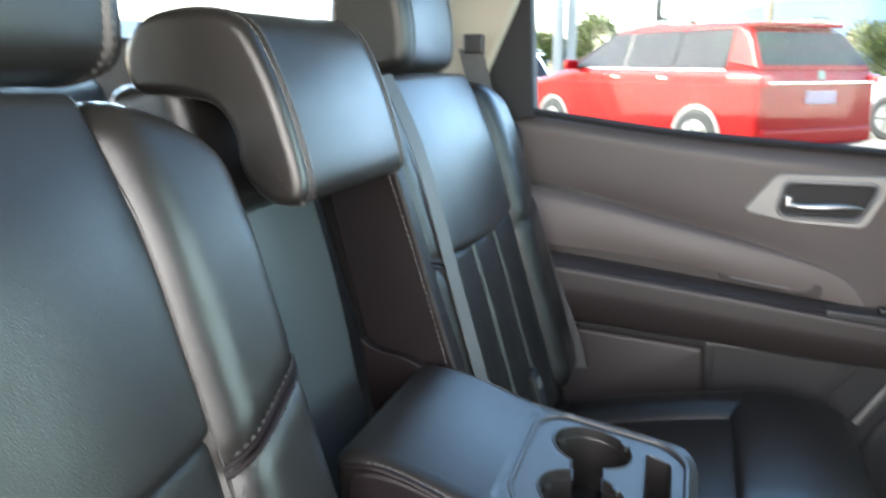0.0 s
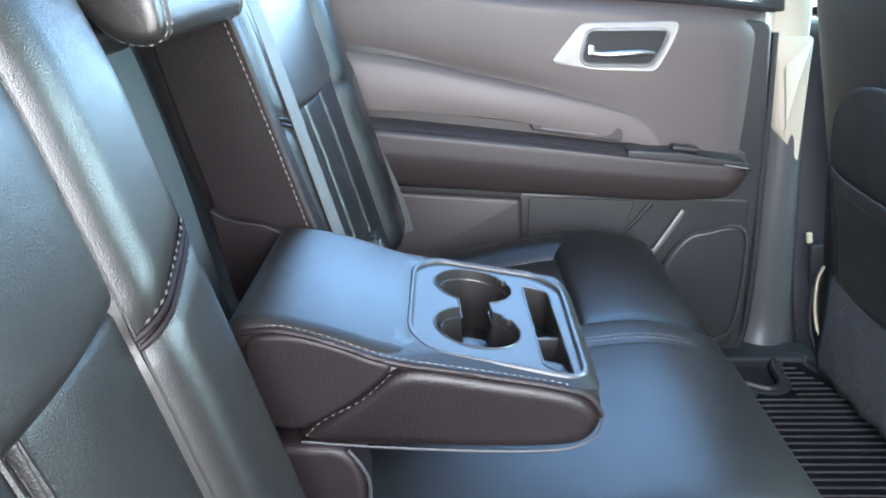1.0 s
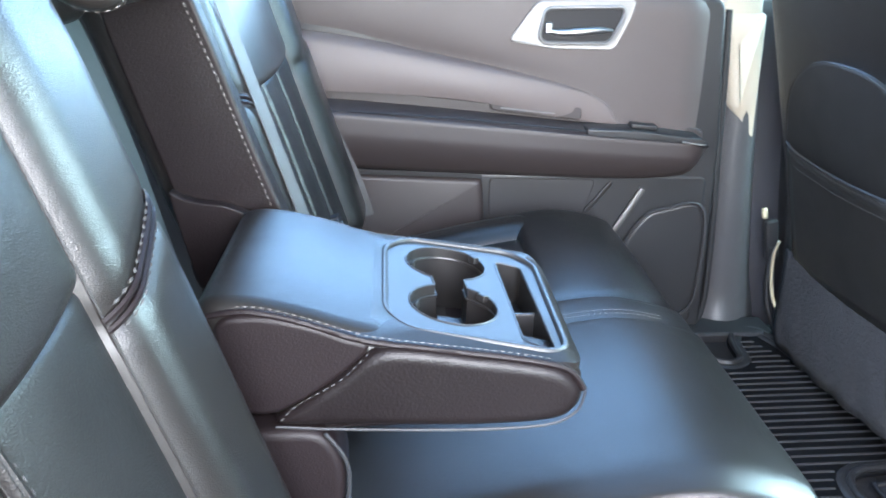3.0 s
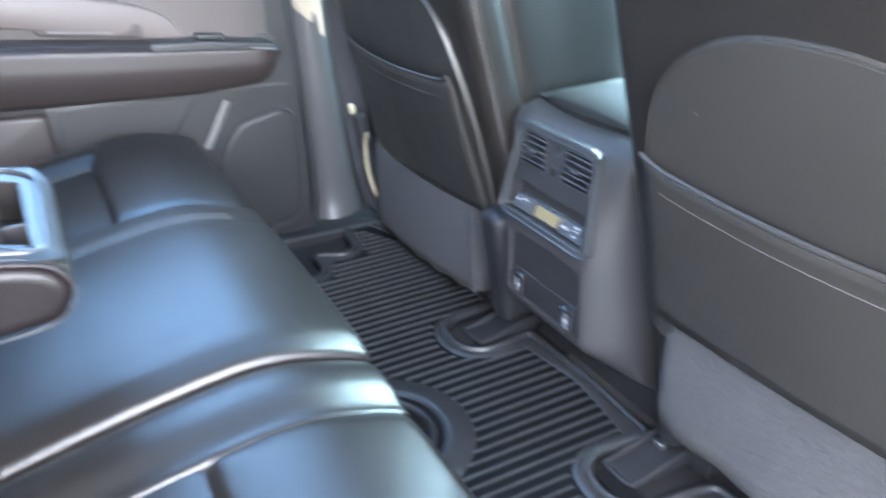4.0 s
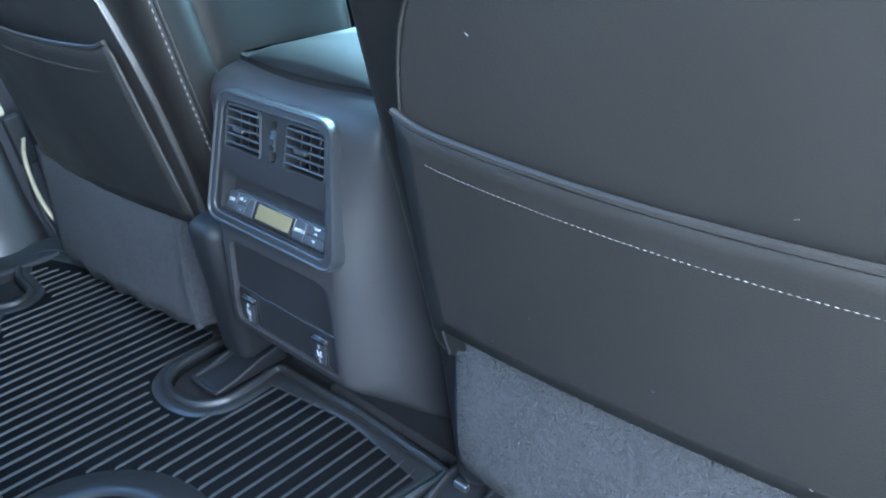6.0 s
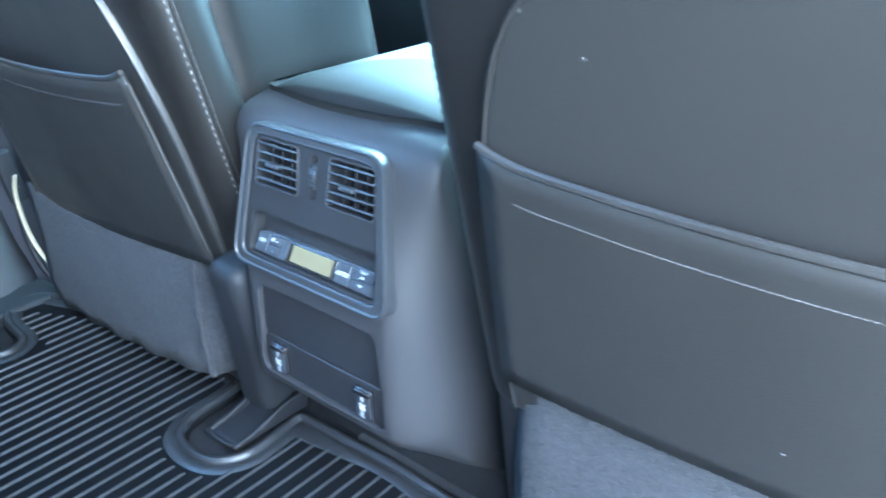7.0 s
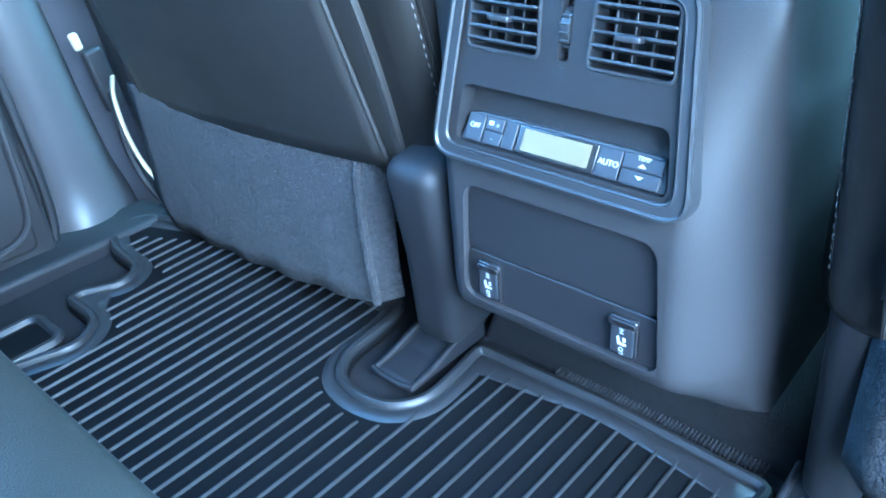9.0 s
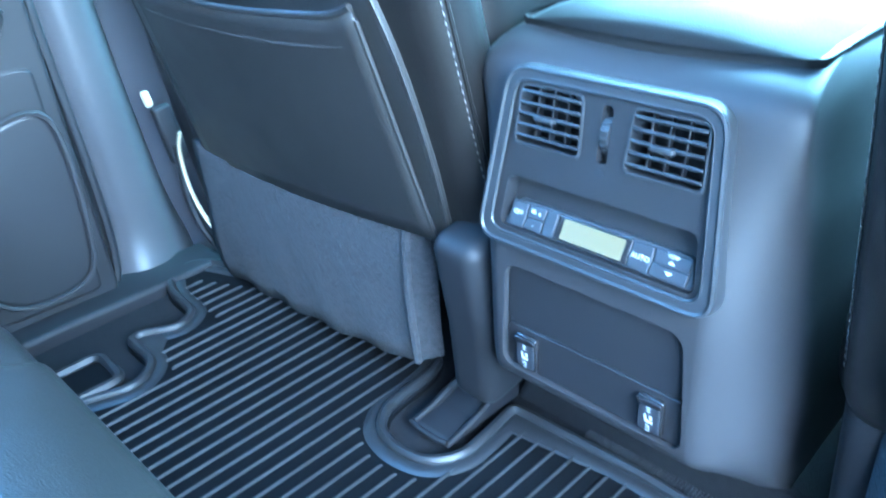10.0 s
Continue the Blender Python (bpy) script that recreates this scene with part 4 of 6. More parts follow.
part("lower_panel", prism(lower, xz, 0.762, 0.79, 0.008), PLASTIC, door, "hard charcoal lower panel")
pocket = round_poly([(0.30, 0.382), (0.606, 0.364), (0.614, 0.20), (0.34, 0.20)], 0.012)
part("pocket", prism(pocket, xz, 0.738, 0.77, 0.012, 4), DOOR_ARM, door, "map pocket front")
# solid near-black strip; its colour is the shade inside the pocket opening
part("pocket_mouth", prism(round_poly([(0.31, 0.392), (0.606, 0.374), (0.606, 0.362), (0.31, 0.380)], 0.003), xz, 0.747, 0.77, 0.002), DARK, door, "dark strip standing for the shaded pocket mouth")
part("pocket_side", prism(round_poly([(0.622, 0.360), (0.84, 0.352), (0.80, 0.22), (0.622, 0.20)], 0.012), xz, 0.7585, 0.77, 0.002), PLASTIC_GREY, door, "flat panel beside the map pocket")
for p, q, w in (((0.872, 0.347), (0.822, 0.286), 0.006), ((0.938, 0.331), (0.884, 0.240), 0.009)):
    part("trim_strip", tube([(p[0], 0.757, p[1]), ((p[0] + q[0]) / 2, 0.755, (p[1] + q[1]) / 2), (q[0], 0.757, q[1])], w, 8, flat=0.6), SATIN if w > 0.008 else PLASTIC_GREY, door, "slanted trim strip")
spk = spline([(1.066, 0.284), (0.985, 0.286), (0.945, 0.268), (0.907, 0.200), (0.915, 0.10), (0.965, 0.045), (1.05, 0.05), (1.072, 0.12)], 6, True)
grille = part("speaker_grille", prism(spk, xz, 0.750, 0.77, 0.006), PLASTIC, door, "black speaker grille")
part("grille_rim", tube([(p[0], 0.751, p[1]) for p in inset(spk, -0.002)], 0.004, 6, True), PLASTIC_GREY, grille, "raised rim")
bez = round_poly([(0.652, 0.632), (0.705, 0.703), (0.890, 0.705), (0.882, 0.672), (0.853, 0.613), (0.74, 0.617)], 0.014, 5)
hole = round_poly([(0.712, 0.640), (0.722, 0.688), (0.868, 0.688), (0.862, 0.664), (0.842, 0.628), (0.722, 0.630)], 0.012, 5)
handle = part("handle_bezel", join(plate(bez, [hole], xz, 0.742), wall_of(bez, xz, 0.742, 0.752), wall_of(hole, xz, 0.742, 0.749)), SATIN, door, "satin silver handle surround", angle=30)
part("bezel_lip", tube([(p[0], 0.743, p[1]) for p in inset(hole, -0.003)], 0.004, 8, True), SATIN, handle, "satin inner lip")
part("bezel_edge", tube([(p[0], 0.744, p[1]) for p in inset(bez, 0.002)], 0.003, 6, True), SATIN, handle)
# shallow flat plate, coloured near-black for the cup's shaded depth
part("handle_cup", prism(inset(hole, -0.004), xz, 0.7455, 0.768), DARK, handle, "flat dark plate for the shaded cup behind the lever")
lever = spline([(0.722, 0.744, 0.651), (0.748, 0.740, 0.6465), (0.785, 0.736, 0.648), (0.82, 0.737, 0.650), (0.848, 0.742, 0.648)], 6)
part("lever", tube(lever, lambda t: 0.0035 + 0.004 * math.sin(math.pi * t), 8), STEEL, handle, "dull chrome door lever")
part("lock_knob", rbox((0.007, 0.006, 0.011), 0.004, (2, 2, 3), None, pose(0.727, 0.745, 0.654)), STEEL, handle, "lock knob")
part("window_seal", tube(spline([(0.25, 0.765, 0.802), (0.53, 0.765, 0.768), (0.876, 0.765, 0.744), (1.07, 0.765, 0.725)], 6), 0.008, 6), DARK, door, "black rubber window seal")
part("window_frame", prism(round_poly([(0.168, 0.775), (0.258, 0.79), (0.238, 1.14), (0.216, 1.14), (0.224, 1.01), (0.158, 0.87)], 0.006), xz, 0.755, 0.80, 0.004), DARK, door, "black window frame")
part("window_frame", prism(round_poly([(1.050, 0.72), (1.090, 0.72), (1.045, 1.14), (1.005, 1.14)], 0.006), xz, 0.765, 0.80, 0.004), DARK, door, "black window frame")

# ---- left centre pillar ----
pillar = thing("centre_pillar", (1.14, 0.82, 0.0), "pillar trim with beige top and charcoal foot behind the driver's seat", "pillar trim", kind="structure")
part("upper_trim", prism(round_poly([(1.082, 0.645), (1.160, 0.645), (1.150, 0.90), (1.10, 1.18), (1.03, 1.18), (1.06, 0.90)], 0.01), xz, 0.79, 0.87, 0.02, 4), BEIGE, pillar, "beige plastic upper trim")
part("mid_trim", prism(round_poly([(1.082, 0.672), (1.165, 0.672), (1.172, 0.42), (1.112, 0.490), (1.098, 0.60)], 0.01), xz, 0.785, 0.87, 0.016, 4), BEIGE, pillar, "pale grey tapered trim")
foot_back = curve([(-0.04, 1.078), (0.0, 1.086), (0.05, 1.104), (0.12, 1.109), (0.35, 1.104), (0.55, 1.098), (0.66, 1.088)])
foot_front = curve([(-0.04, 1.262), (0.0, 1.258), (0.10, 1.236), (0.30, 1.214), (0.50, 1.196), (0.66, 1.168)])
turned = sheet(-0.035, 0.655, foot_back, foot_front, lambda z, x, q: 0.792 + 0.050 * abs(2 * q - 0.9) ** 2.6 - 0.022 * math.exp(-((z + 0.02) / 0.05) ** 2) * math.sin(math.pi * min(1.0, q * 1.25)), 0.88, 36, 18)
part("lower_trim", ([(z, y, x) for x, y, z in turned[0]], turned[1]), PILLAR_GREY_LIT, pillar, "charcoal lower trim with a flared foot")
part("door_seal", tube(spline([(1.085, 0.785, 0.68), (1.098, 0.785, 0.42), (1.105, 0.785, 0.03), (1.02, 0.785, -0.01)], 8), 0.007, 8), DARK, pillar, "black rubber door seal")
sill = part("door_sill_left", prism(round_poly([(0.30, -0.02), (1.25, -0.02), (1.25, 0.008), (1.0, 0.012), (0.30, 0.012)], 0.01), xz, 0.72, 0.80, 0.008), DARK)
tagged(sill, "black plastic sill under the closed door", "sill", kind="structure")

# ---- rear end of the front console ----
YC = -0.012
con = thing("front_console", (1.35, YC, 0.0), "charcoal rear console with vents, climate panel and seat heater switches", "centre console")
REAR = curve([(0.02, 1.345), (0.05, 1.305), (0.085, 1.262), (0.118, 1.222), (0.140, 1.196), (0.156, 1.187), (0.22, 1.186), (0.288, 1.188), (0.36, 1.201), (0.412, 1.212), (0.428, 1.217), (0.440, 1.228), (0.448, 1.250), (0.452, 1.290)])
CREASE = curve([(0.02, 1.300), (0.086, 1.274), (0.16, 1.282), (0.227, 1.283), (0.29, 1.270), (0.352, 1.246), (0.40, 1.226), (0.43, 1.222), (0.452, 1.296)])


def console_ring(z):
    """Half of the console's outline at one height, from its middle round the cheek and along the side."""
    xf, xc = REAR(z), max(CREASE(z), REAR(z) + 0.012)
    cap = max(0.0, (z - 0.415) / 0.037) ** 2
    wi, wo = 0.104 - 0.004 * cap, 0.134 - 0.014 * cap
    ring = [(xf, 0.0), (xf, 0.05), (xf, wi - 0.012)]
    for i in range(9):
        g = math.pi / 2 * i / 8
        ring.append((xc - (xc - xf) * math.cos(g) ** 0.9, wi - 0.010 + (wo - wi + 0.010) * math.sin(g) ** 1.25))
    return ring + [(xc + 0.006, wo - 0.0004), (xc + 0.03, wo - 0.001), (1.42, wo - 0.003), (1.75, wo - 0.008)]


def console_body():
    zs = [0.02, 0.035, 0.05, 0.068, 0.085, 0.10, 0.118, 0.13, 0.14, 0.148, 0.156, 0.17] + [0.17 + 0.24 * i / 20 for i in range(1, 21)] + [0.418, 0.425, 0.432, 0.438, 0.443, 0.447, 0.450, 0.452]
    verts, faces, n = [], [], 0
    for z in zs:
        half = console_ring(z)
        ring = [(x, YC - y, z) for x, y in reversed(half)] + [(x, YC + y, z) for x, y in half[1:]]
        n = len(ring)
        verts += ring
    for s in range(len(zs) - 1):
        for i in range(n):
            j = (i + 1) % n
            faces.append((s * n + i, s * n + j, (s + 1) * n + j, (s + 1) * n + i))
    return verts, faces + [tuple(range(n)), tuple(range((len(zs) - 1) * n, len(zs) * n))]


FACE = frame_of((1.184, YC, 0.288), (0, 1, 0), Vector((0.19, 0, 0.98)))


def face(a, b, t):
    return FACE @ Vector((a, b, -t))


bz = round_poly([(-0.108, 0.0), (-0.091, 0.146), (0.091, 0.146), (0.108, 0.0)], 0.022, 6)
bz_in = round_poly([(-0.097, 0.009), (-0.083, 0.137), (0.083, 0.137), (0.097, 0.009)], 0.016, 6)
low_rim = round_poly([(-0.091, 0.157), (-0.084, 0.266), (0.084, 0.266), (0.091, 0.157)], 0.016, 5)


def low(a, b, t):
    return (1.1865 - t, YC - a, b)


body = part("body", console_body(), PLASTIC_GREY, con, "charcoal console body with flared cheeks")
cutter = new("cutter", as_mesh("cutter", *join(prism(inset(bz, 0.004), face, 0.03, -0.048), prism(low_rim, low, 0.03, -0.0085)), PLASTIC_GREY))
cut = body.modifiers.new("opening", "BOOLEAN")
cut.object, cut.operation, cut.solver = cutter, "DIFFERENCE", "EXACT"
bpy.context.view_layer.update()
hollow = bpy.data.meshes.new_from_object(body.evaluated_get(bpy.context.evaluated_depsgraph_get()))
body.modifiers.clear()
body.data = hollow
hollow.polygons.foreach_set("use_smooth", [True] * len(hollow.polygons))
hollow.set_sharp_from_angle(angle=radians(40))
bpy.data.objects.remove(cutter)
bezel = part("bezel", join(plate(bz, [bz_in], face, 0.006), wall_of(bz, face, 0.006, -0.012), wall_of(bz_in, face, 0.006, -0.002)), PLASTIC_SMOOTH, con, "rounded black bezel", angle=30)
part("bezel_lip", tube([face(p[0], p[1], 0.006) for p in inset(bz, 0.0022)], 0.0020, 6, True), PLASTIC_SMOOTH, bezel)
part("bezel_lip", tube([face(p[0], p[1], 0.0045) for p in inset(bz_in, 0.001)], 0.0016, 6, True), PLASTIC_SMOOTH, bezel)
vents = [round_poly([(c - 0.031, 0.085), (c - 0.0285, 0.131), (c + 0.0285, 0.131), (c + 0.031, 0.085)], 0.006, 4) for c in (-0.050, 0.050)]
wheel_slot = round_rect(-0.0045, 0.086, 0.0045, 0.128, 0.003, 3)
recess_line = round_poly([(-0.088, 0.014), (-0.083, 0.058), (0.083, 0.058), (0.088, 0.014)], 0.008, 4)
part("face_plate", join(plate(inset(bz_in, -0.001), vents + [wheel_slot, recess_line], face, 0.0015), wall_of(recess_line, face, 0.0015, -0.014, True)), PLASTIC, con, "matt black face plate", angle=30)
for v, c in zip(vents, (-0.050, 0.050)):
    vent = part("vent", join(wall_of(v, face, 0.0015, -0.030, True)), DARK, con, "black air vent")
    part("vent_rim", tube([face(p[0], p[1], 0.002) for p in v], 0.0014, 5, True), PLASTIC_SMOOTH, vent, "thin rim")
    for i in range(5):
        b = 0.0905 + 0.0085 * i
        w = 0.0295 - 0.0025 * (b - 0.085) / 0.046
        m = FACE @ pose(c, b, 0.001, 18, 0, 0)
        part("slat", rbox((w, 0.0011, 0.005), 0.0009, (1, 1, 1), None, m), PLASTIC_SMOOTH, vent, "horizontal slat")
    for i in range(4):
        m = FACE @ pose(c - 0.021 + 0.014 * i, 0.108, 0.014, 0, 14, 0)
        part("vane", rbox((0.0010, 0.021, 0.005), 0.0008, (1, 1, 1), None, m), PLASTIC, vent, "upright vane behind the slats")
    part("tab", rbox((0.009, 0.0022, 0.004), 0.0015, (2, 1, 2), None, FACE @ pose(c + 0.002, 0.1075, -0.004)), PLASTIC_SMOOTH, vent, "slider tab")
part("slot_back", wall_of(wheel_slot, face, 0.0015, -0.008, True), DARK, con, "dark thumbwheel slot")
wheel = part("thumbwheel", tube([FACE @ Vector((-0.0035, 0.107, 0.012)), FACE @ Vector((0.0035, 0.107, 0.012))], 0.0155, 28), PLASTIC_SMOOTH, con, "ribbed thumbwheel")
for i in range(9):
    g = radians(200 + 20 * i)
    part("rib", rbox((0.0034, 0.0009, 0.0009), 0.0005, (1, 1, 1), None, FACE @ pose(0, 0.107 + 0.0158 * math.cos(g), 0.012 + 0.0158 * math.sin(g))), PLASTIC, wheel)
part("mark", prism(round_rect(-0.004, 0.076, 0.004, 0.082, 0.0015, 2), face, 0.0016, 0.0020), BUTTON, con, "small vent symbol")
# climate strip, tipped towards the seats
strip_prof = round_poly([(-0.086, 0.015), (-0.079, 0.047), (0.079, 0.047), (0.086, 0.015)], 0.006, 4)


def strip(a, b, t):
    h = 0.0150 + (b - 0.0150) * 0.68
    return FACE @ Vector((a, h, 0.011 - 0.34 * (0.037 - h) - t))


climate = part("climate_panel", prism(strip_prof, strip, -0.004, 0.002, 0.001), PLASTIC_SMOOTH, con, "climate control panel")


def key(a0, b0, a1, b1, mat=BUTTON, label="push button", t=0.0042):
    return part("button", prism(round_rect(a0, b0, a1, b1, 0.0014, 2), strip, 0.002, t, 0.0007, 2), mat, climate, label)


key(0.065, 0.0172, 0.081, 0.0450, label="fan off button")
key(0.0475, 0.0315, 0.0640, 0.0450, label="fan up button")
key(0.0475, 0.0172, 0.0640, 0.0305, label="fan down button")
key(0.0355, 0.0172, 0.0465, 0.0450)
key(-0.0500, 0.0172, -0.0325, 0.0450, label="automatic climate button")
key(-0.0800, 0.0315, -0.0510, 0.0450, label="temperature up button")
key(-0.0800, 0.0172, -0.0510, 0.0305, label="temperature down button")
screen = key(-0.0315, 0.0172, 0.0345, 0.0450, GLOSS, "gloss black screen surround", 0.0036)
lcd = part("lcd", prism(round_rect(-0.0265, 0.0205, 0.0290, 0.0425, 0.001, 2), strip, 0.0036, 0.0041), LCD, climate, "pale green blank display")


def on_strip(a, b, t=0.0044):
    o = strip(a, b, t)
    u = FACE.to_3x3() @ Vector((-1, 0, 0))
    v = (strip(a, b + 0.001, t) - o).normalized()
    return frame_of(o, u, v)


writing("lettering", "OFF", 0.0054, on_strip(0.073, 0.033), INK, climate, "white word OFF")
writing("lettering", "+", 0.0058, on_strip(0.0525, 0.0375), INK, climate, "white plus sign")
writing("lettering", "-", 0.0058, on_strip(0.0555, 0.0240), INK, climate, "white minus sign")
for i in range(4):
    g = radians(45 + 90 * i)
    part("symbol", prism(round_rect(0.0588 + 0.0016 * math.cos(g) - 0.001, 0.0390 + 0.0016 * math.sin(g) - 0.001, 0.0588 + 0.0016 * math.cos(g) + 0.001, 0.0390 + 0.0016 * math.sin(g) + 0.001, 0.0006, 2), strip, 0.0042, 0.0045), INK, climate, "white fan symbol")
writing("lettering", "AUTO", 0.0056, on_strip(-0.0412, 0.0312), INK, climate, "white word AUTO")
writing("lettering", "TEMP", 0.0040, on_strip(-0.0655, 0.0425), INK, climate, "white word TEMP")
part("symbol", prism([(-0.0685, 0.0345), (-0.0625, 0.0345), (-0.0655, 0.0378)], strip, 0.0042, 0.0045), INK, climate, "white up arrow")
part("symbol", prism([(-0.0685, 0.0265), (-0.0625, 0.0265), (-0.0655, 0.0232)], strip, 0.0042, 0.0045), INK, climate, "white down arrow")


# lower blanking panel and heater switches, set back in the body
part("upper_blank", prism(round_poly([(-0.0868, 0.2034), (-0.0832, 0.264), (0.0832, 0.264), (0.0868, 0.2034)], 0.010, 4), low, -0.012, -0.0052, 0.001), PLASTIC, con, "plain black cover")
part("lower_blank", prism(round_poly([(-0.0892, 0.1585), (-0.0868, 0.2024), (0.0868, 0.2024), (0.0892, 0.1585)], 0.006, 4), low, -0.012, -0.0048, 0.001), PLASTIC, con, "plain black switch plate")
for a, c in ((-0.064, -1), (0.061, 1)):
    sw2 = part("heater_switch", prism(round_rect(a - 0.0115, 0.1625, a + 0.0115, 0.1965, 0.0025, 3), low, -0.006, -0.0005, 0.0015), GLOSS, con, "black rocker seat heater switch")
    part("rocker", prism(round_rect(a - 0.0095, 0.1645, a + 0.0095, 0.1900, 0.002, 3), low, -0.001, 0.0008, 0.001), BUTTON, sw2, "rocker face")
    part("rocker_cap", prism(round_rect(a - 0.0110, 0.1905, a + 0.0110, 0.1960, 0.0015, 3), low, -0.001, 0.0025, 0.001), GLOSS, sw2, "glossy upper edge")
    for word, b in (("HI", 0.1862), ("LO", 0.1680)):
        writing("lettering", word, 0.0052, frame_of(low(a, b, 0.0009), (0, 0, 1), (0, 1, 0)), INK, sw2, "white word " + word)
    part("symbol", prism(round_poly([(a - 0.004, 0.1805), (a - 0.002, 0.1810), (a - 0.001, 0.1760), (a + 0.004, 0.1755), (a + 0.004, 0.1735), (a - 0.003, 0.1735)], 0.0004, 2), low, 0.0008, 0.0011), INK, sw2, "white seat symbol")
    part("symbol", prism(round_rect(a + 0.001, 0.1770, a + 0.0035, 0.1805, 0.0004, 2), low, 0.0008, 0.0011), INK, sw2, "white heat symbol")
lid = thing("console_lid", (1.45, YC, 0.46), "padded charcoal console lid between the front seats", "console lid")


def lid_warp(a, b, c):
    x = 1.422 + a + 1.0 * b * b * (1 if a < 0 else 0)
    return x, YC + b, 0.454 + c - 1.3 * max(0.0, x - 1.33) ** 2 - (1.3 * b * b if c > 0 else 0.0) - (0.012 * max(0.0, (1.295 - x) / 0.055) ** 2 if c > 0 else 0.0)


part("pad", rbox((0.182, 0.122, 0.0155), 0.012, (26, 20, 3), lid_warp), LID_VINYL, lid, "smooth padded lid")
part("base", prism(round_poly([(1.274, 0.430), (1.274, 0.449), (1.60, 0.444), (1.60, 0.430)], 0.004), xz, YC - 0.098, YC + 0.098, 0.003), PLASTIC, lid, "dark hinge base")

# ---- front seats ----
FS_UP = Vector((-0.235, 0, 0.972))


def front_seat(name, y_in, y_out, label, low, hem, half_w, k, ka, foot, tall=1.0):
    """A front seat as it shows from behind; y_in is its edge at the console, low and hem the pocket's edges over y."""
    sg = 1 if y_out > y_in else -1
    yc = (y_in + y_out) / 2
    w = abs(y_out - y_in)
    st = thing(name, (1.45, yc, 0.0), label, "car seat", "front seats")
    m = frame_of((1.216, yc, 0.235), (0, 1, 0), FS_UP)

    def back(a, b, c):
        return m @ Vector((a, b, c))

    def w_body(a, b, c):
        k = max(0.0, (b - 0.18) / 0.42)
        a *= 1 - 0.16 * k * k
        c += 0.012 * (2 * a / w) ** 2
        return a, b + 0.33, c + 0.034
    part("backrest", rbox((half_w, 0.36, 0.034), 0.028, (18, 24, 3), w_body, m), LEATHER, st, "dark leather seat back")

    def w_bol(s):
        def f(a, b, c):
            k = max(0.0, (b - 0.10) / 0.40)
            return s * (half_w - 0.056) * (1 - 0.15 * k * k) + a * (1 + 0.25 * (c > 0) * c / 0.115), b + 0.31, c + 0.150 + 0.02 * math.cos(b * 5)
        return f
    for s in (-1, 1):
        part("side_bolster", rbox((0.050, 0.33, 0.115), 0.042, (4, 24, 8), w_bol(s), m), LEATHER, st, "leather side bolster")
        run = [back(s * (half_w - 0.0022) * (1 - 0.16 * max(0.0, (b - 0.51) / 0.42) ** 2), b, 0.023) for b in [0.02 + 0.58 * i / 30 for i in range(31)]]
        part("stitching", stitches(run, 0.0060, 0.0085, 0.0009), THREAD if sg > 0 else THREAD_DARK, st, "thread along the bolster")
        part("piping", tube([p + Vector((0.006, 0, 0.001)) for p in run], 0.0022, 6), LEATHER, st, "leather seam along the bolster")
    part("headrest", rbox((0.13, 0.085, 0.05), 0.045, (8, 6, 4), None, m @ pose(0, 0.80, 0.10)), LEATHER, st, "leather headrest")
    for d in (-0.06, 0.06):
        part("post", tube([back(d, 0.66, 0.10), back(d, 0.74, 0.10)], 0.006, 8), STEEL, st, "steel headrest post")
    # hard back panel and map pocket
    arch = spline([(-0.200, -0.002), (-0.204, 0.10), (-0.196, 0.22), (-0.165, 0.335), (-0.09, 0.395), (0.0, 0.410), (0.09, 0.395), (0.165, 0.335), (0.196, 0.22), (0.204, 0.10), (0.200, -0.002)], 6)
    arch = [Vector((p.x, p.y * (1 + (tall - 1) * max(0.0, min(1.0, (p.y - 0.05) / 0.25))))) for p in arch]

    def bowed(a, b, t, q=k):
        kk = max(0.0, (b - 0.18) / 0.42)
        return m @ Vector((a * q * (1 - 0.14 * kk * kk), b, 0.012 * (2 * a * q / w) ** 2 - t))

    def shelled(a, b, t):
        return bowed(a, b, t, ka)
    shell_line = [(p.x, p.y) for p in arch]
    part("back_panel", prism(shell_line, shelled, -0.02, 0.007, 0.004), SEAT_BACK, st, "smooth dark back panel")
    part("panel_seam", tube([shelled(p.x, p.y, 0.0060) for p in arch], 0.0018, 6), SEAT_BACK, st, "raised seam round the back panel")
    def hem_at(i, n):
        e = min(i, n - i) / n
        return hem(yc + k * (-0.171 + 0.342 * i / n)) - 0.006 * math.sin(math.pi * i / n) + 0.008 * max(0.0, 1 - e / 0.10) ** 2
    top = [(-0.171 + 0.342 * i / 48, hem_at(i, 48)) for i in range(49)]

    def puffed(a, b, t):
        q = 0.005 * max(0.0, 1 - (a / 0.2) ** 2) * max(0.0, min(1.0, b / 0.236))
        return bowed(a, b, t + q)
    grid_v, grid_f, na, nb = [], [], 24, 12
    for j in range(nb + 1):
        for i in range(na + 1):
            a = (2 * i / na - 1) * (0.183 - 0.012 * j / nb)
            b_top = hem_at(i, na)
            b_low = low(yc + a * k)
            b = b_low + (b_top - b_low) * j / nb
            grid_v.append(puffed(a, b, 0.011))
    for j in range(nb):
        for i in range(na):
            q = j * (na + 1) + i
            grid_f.append((q, q + 1, q + na + 2, q + na + 1))
    pk = part("map_pocket", (grid_v, grid_f), SEAT_BACK, st, "stretched vinyl map pocket")
    solid = pk.modifiers.new("thickness", "SOLIDIFY")
    solid.thickness, solid.offset = 0.004, 0
    part("pocket_piping", tube([puffed(a, b, 0.0125) for a, b in top], 0.0031, 7), SEAT_BACK, pk, "rolled pocket hem")
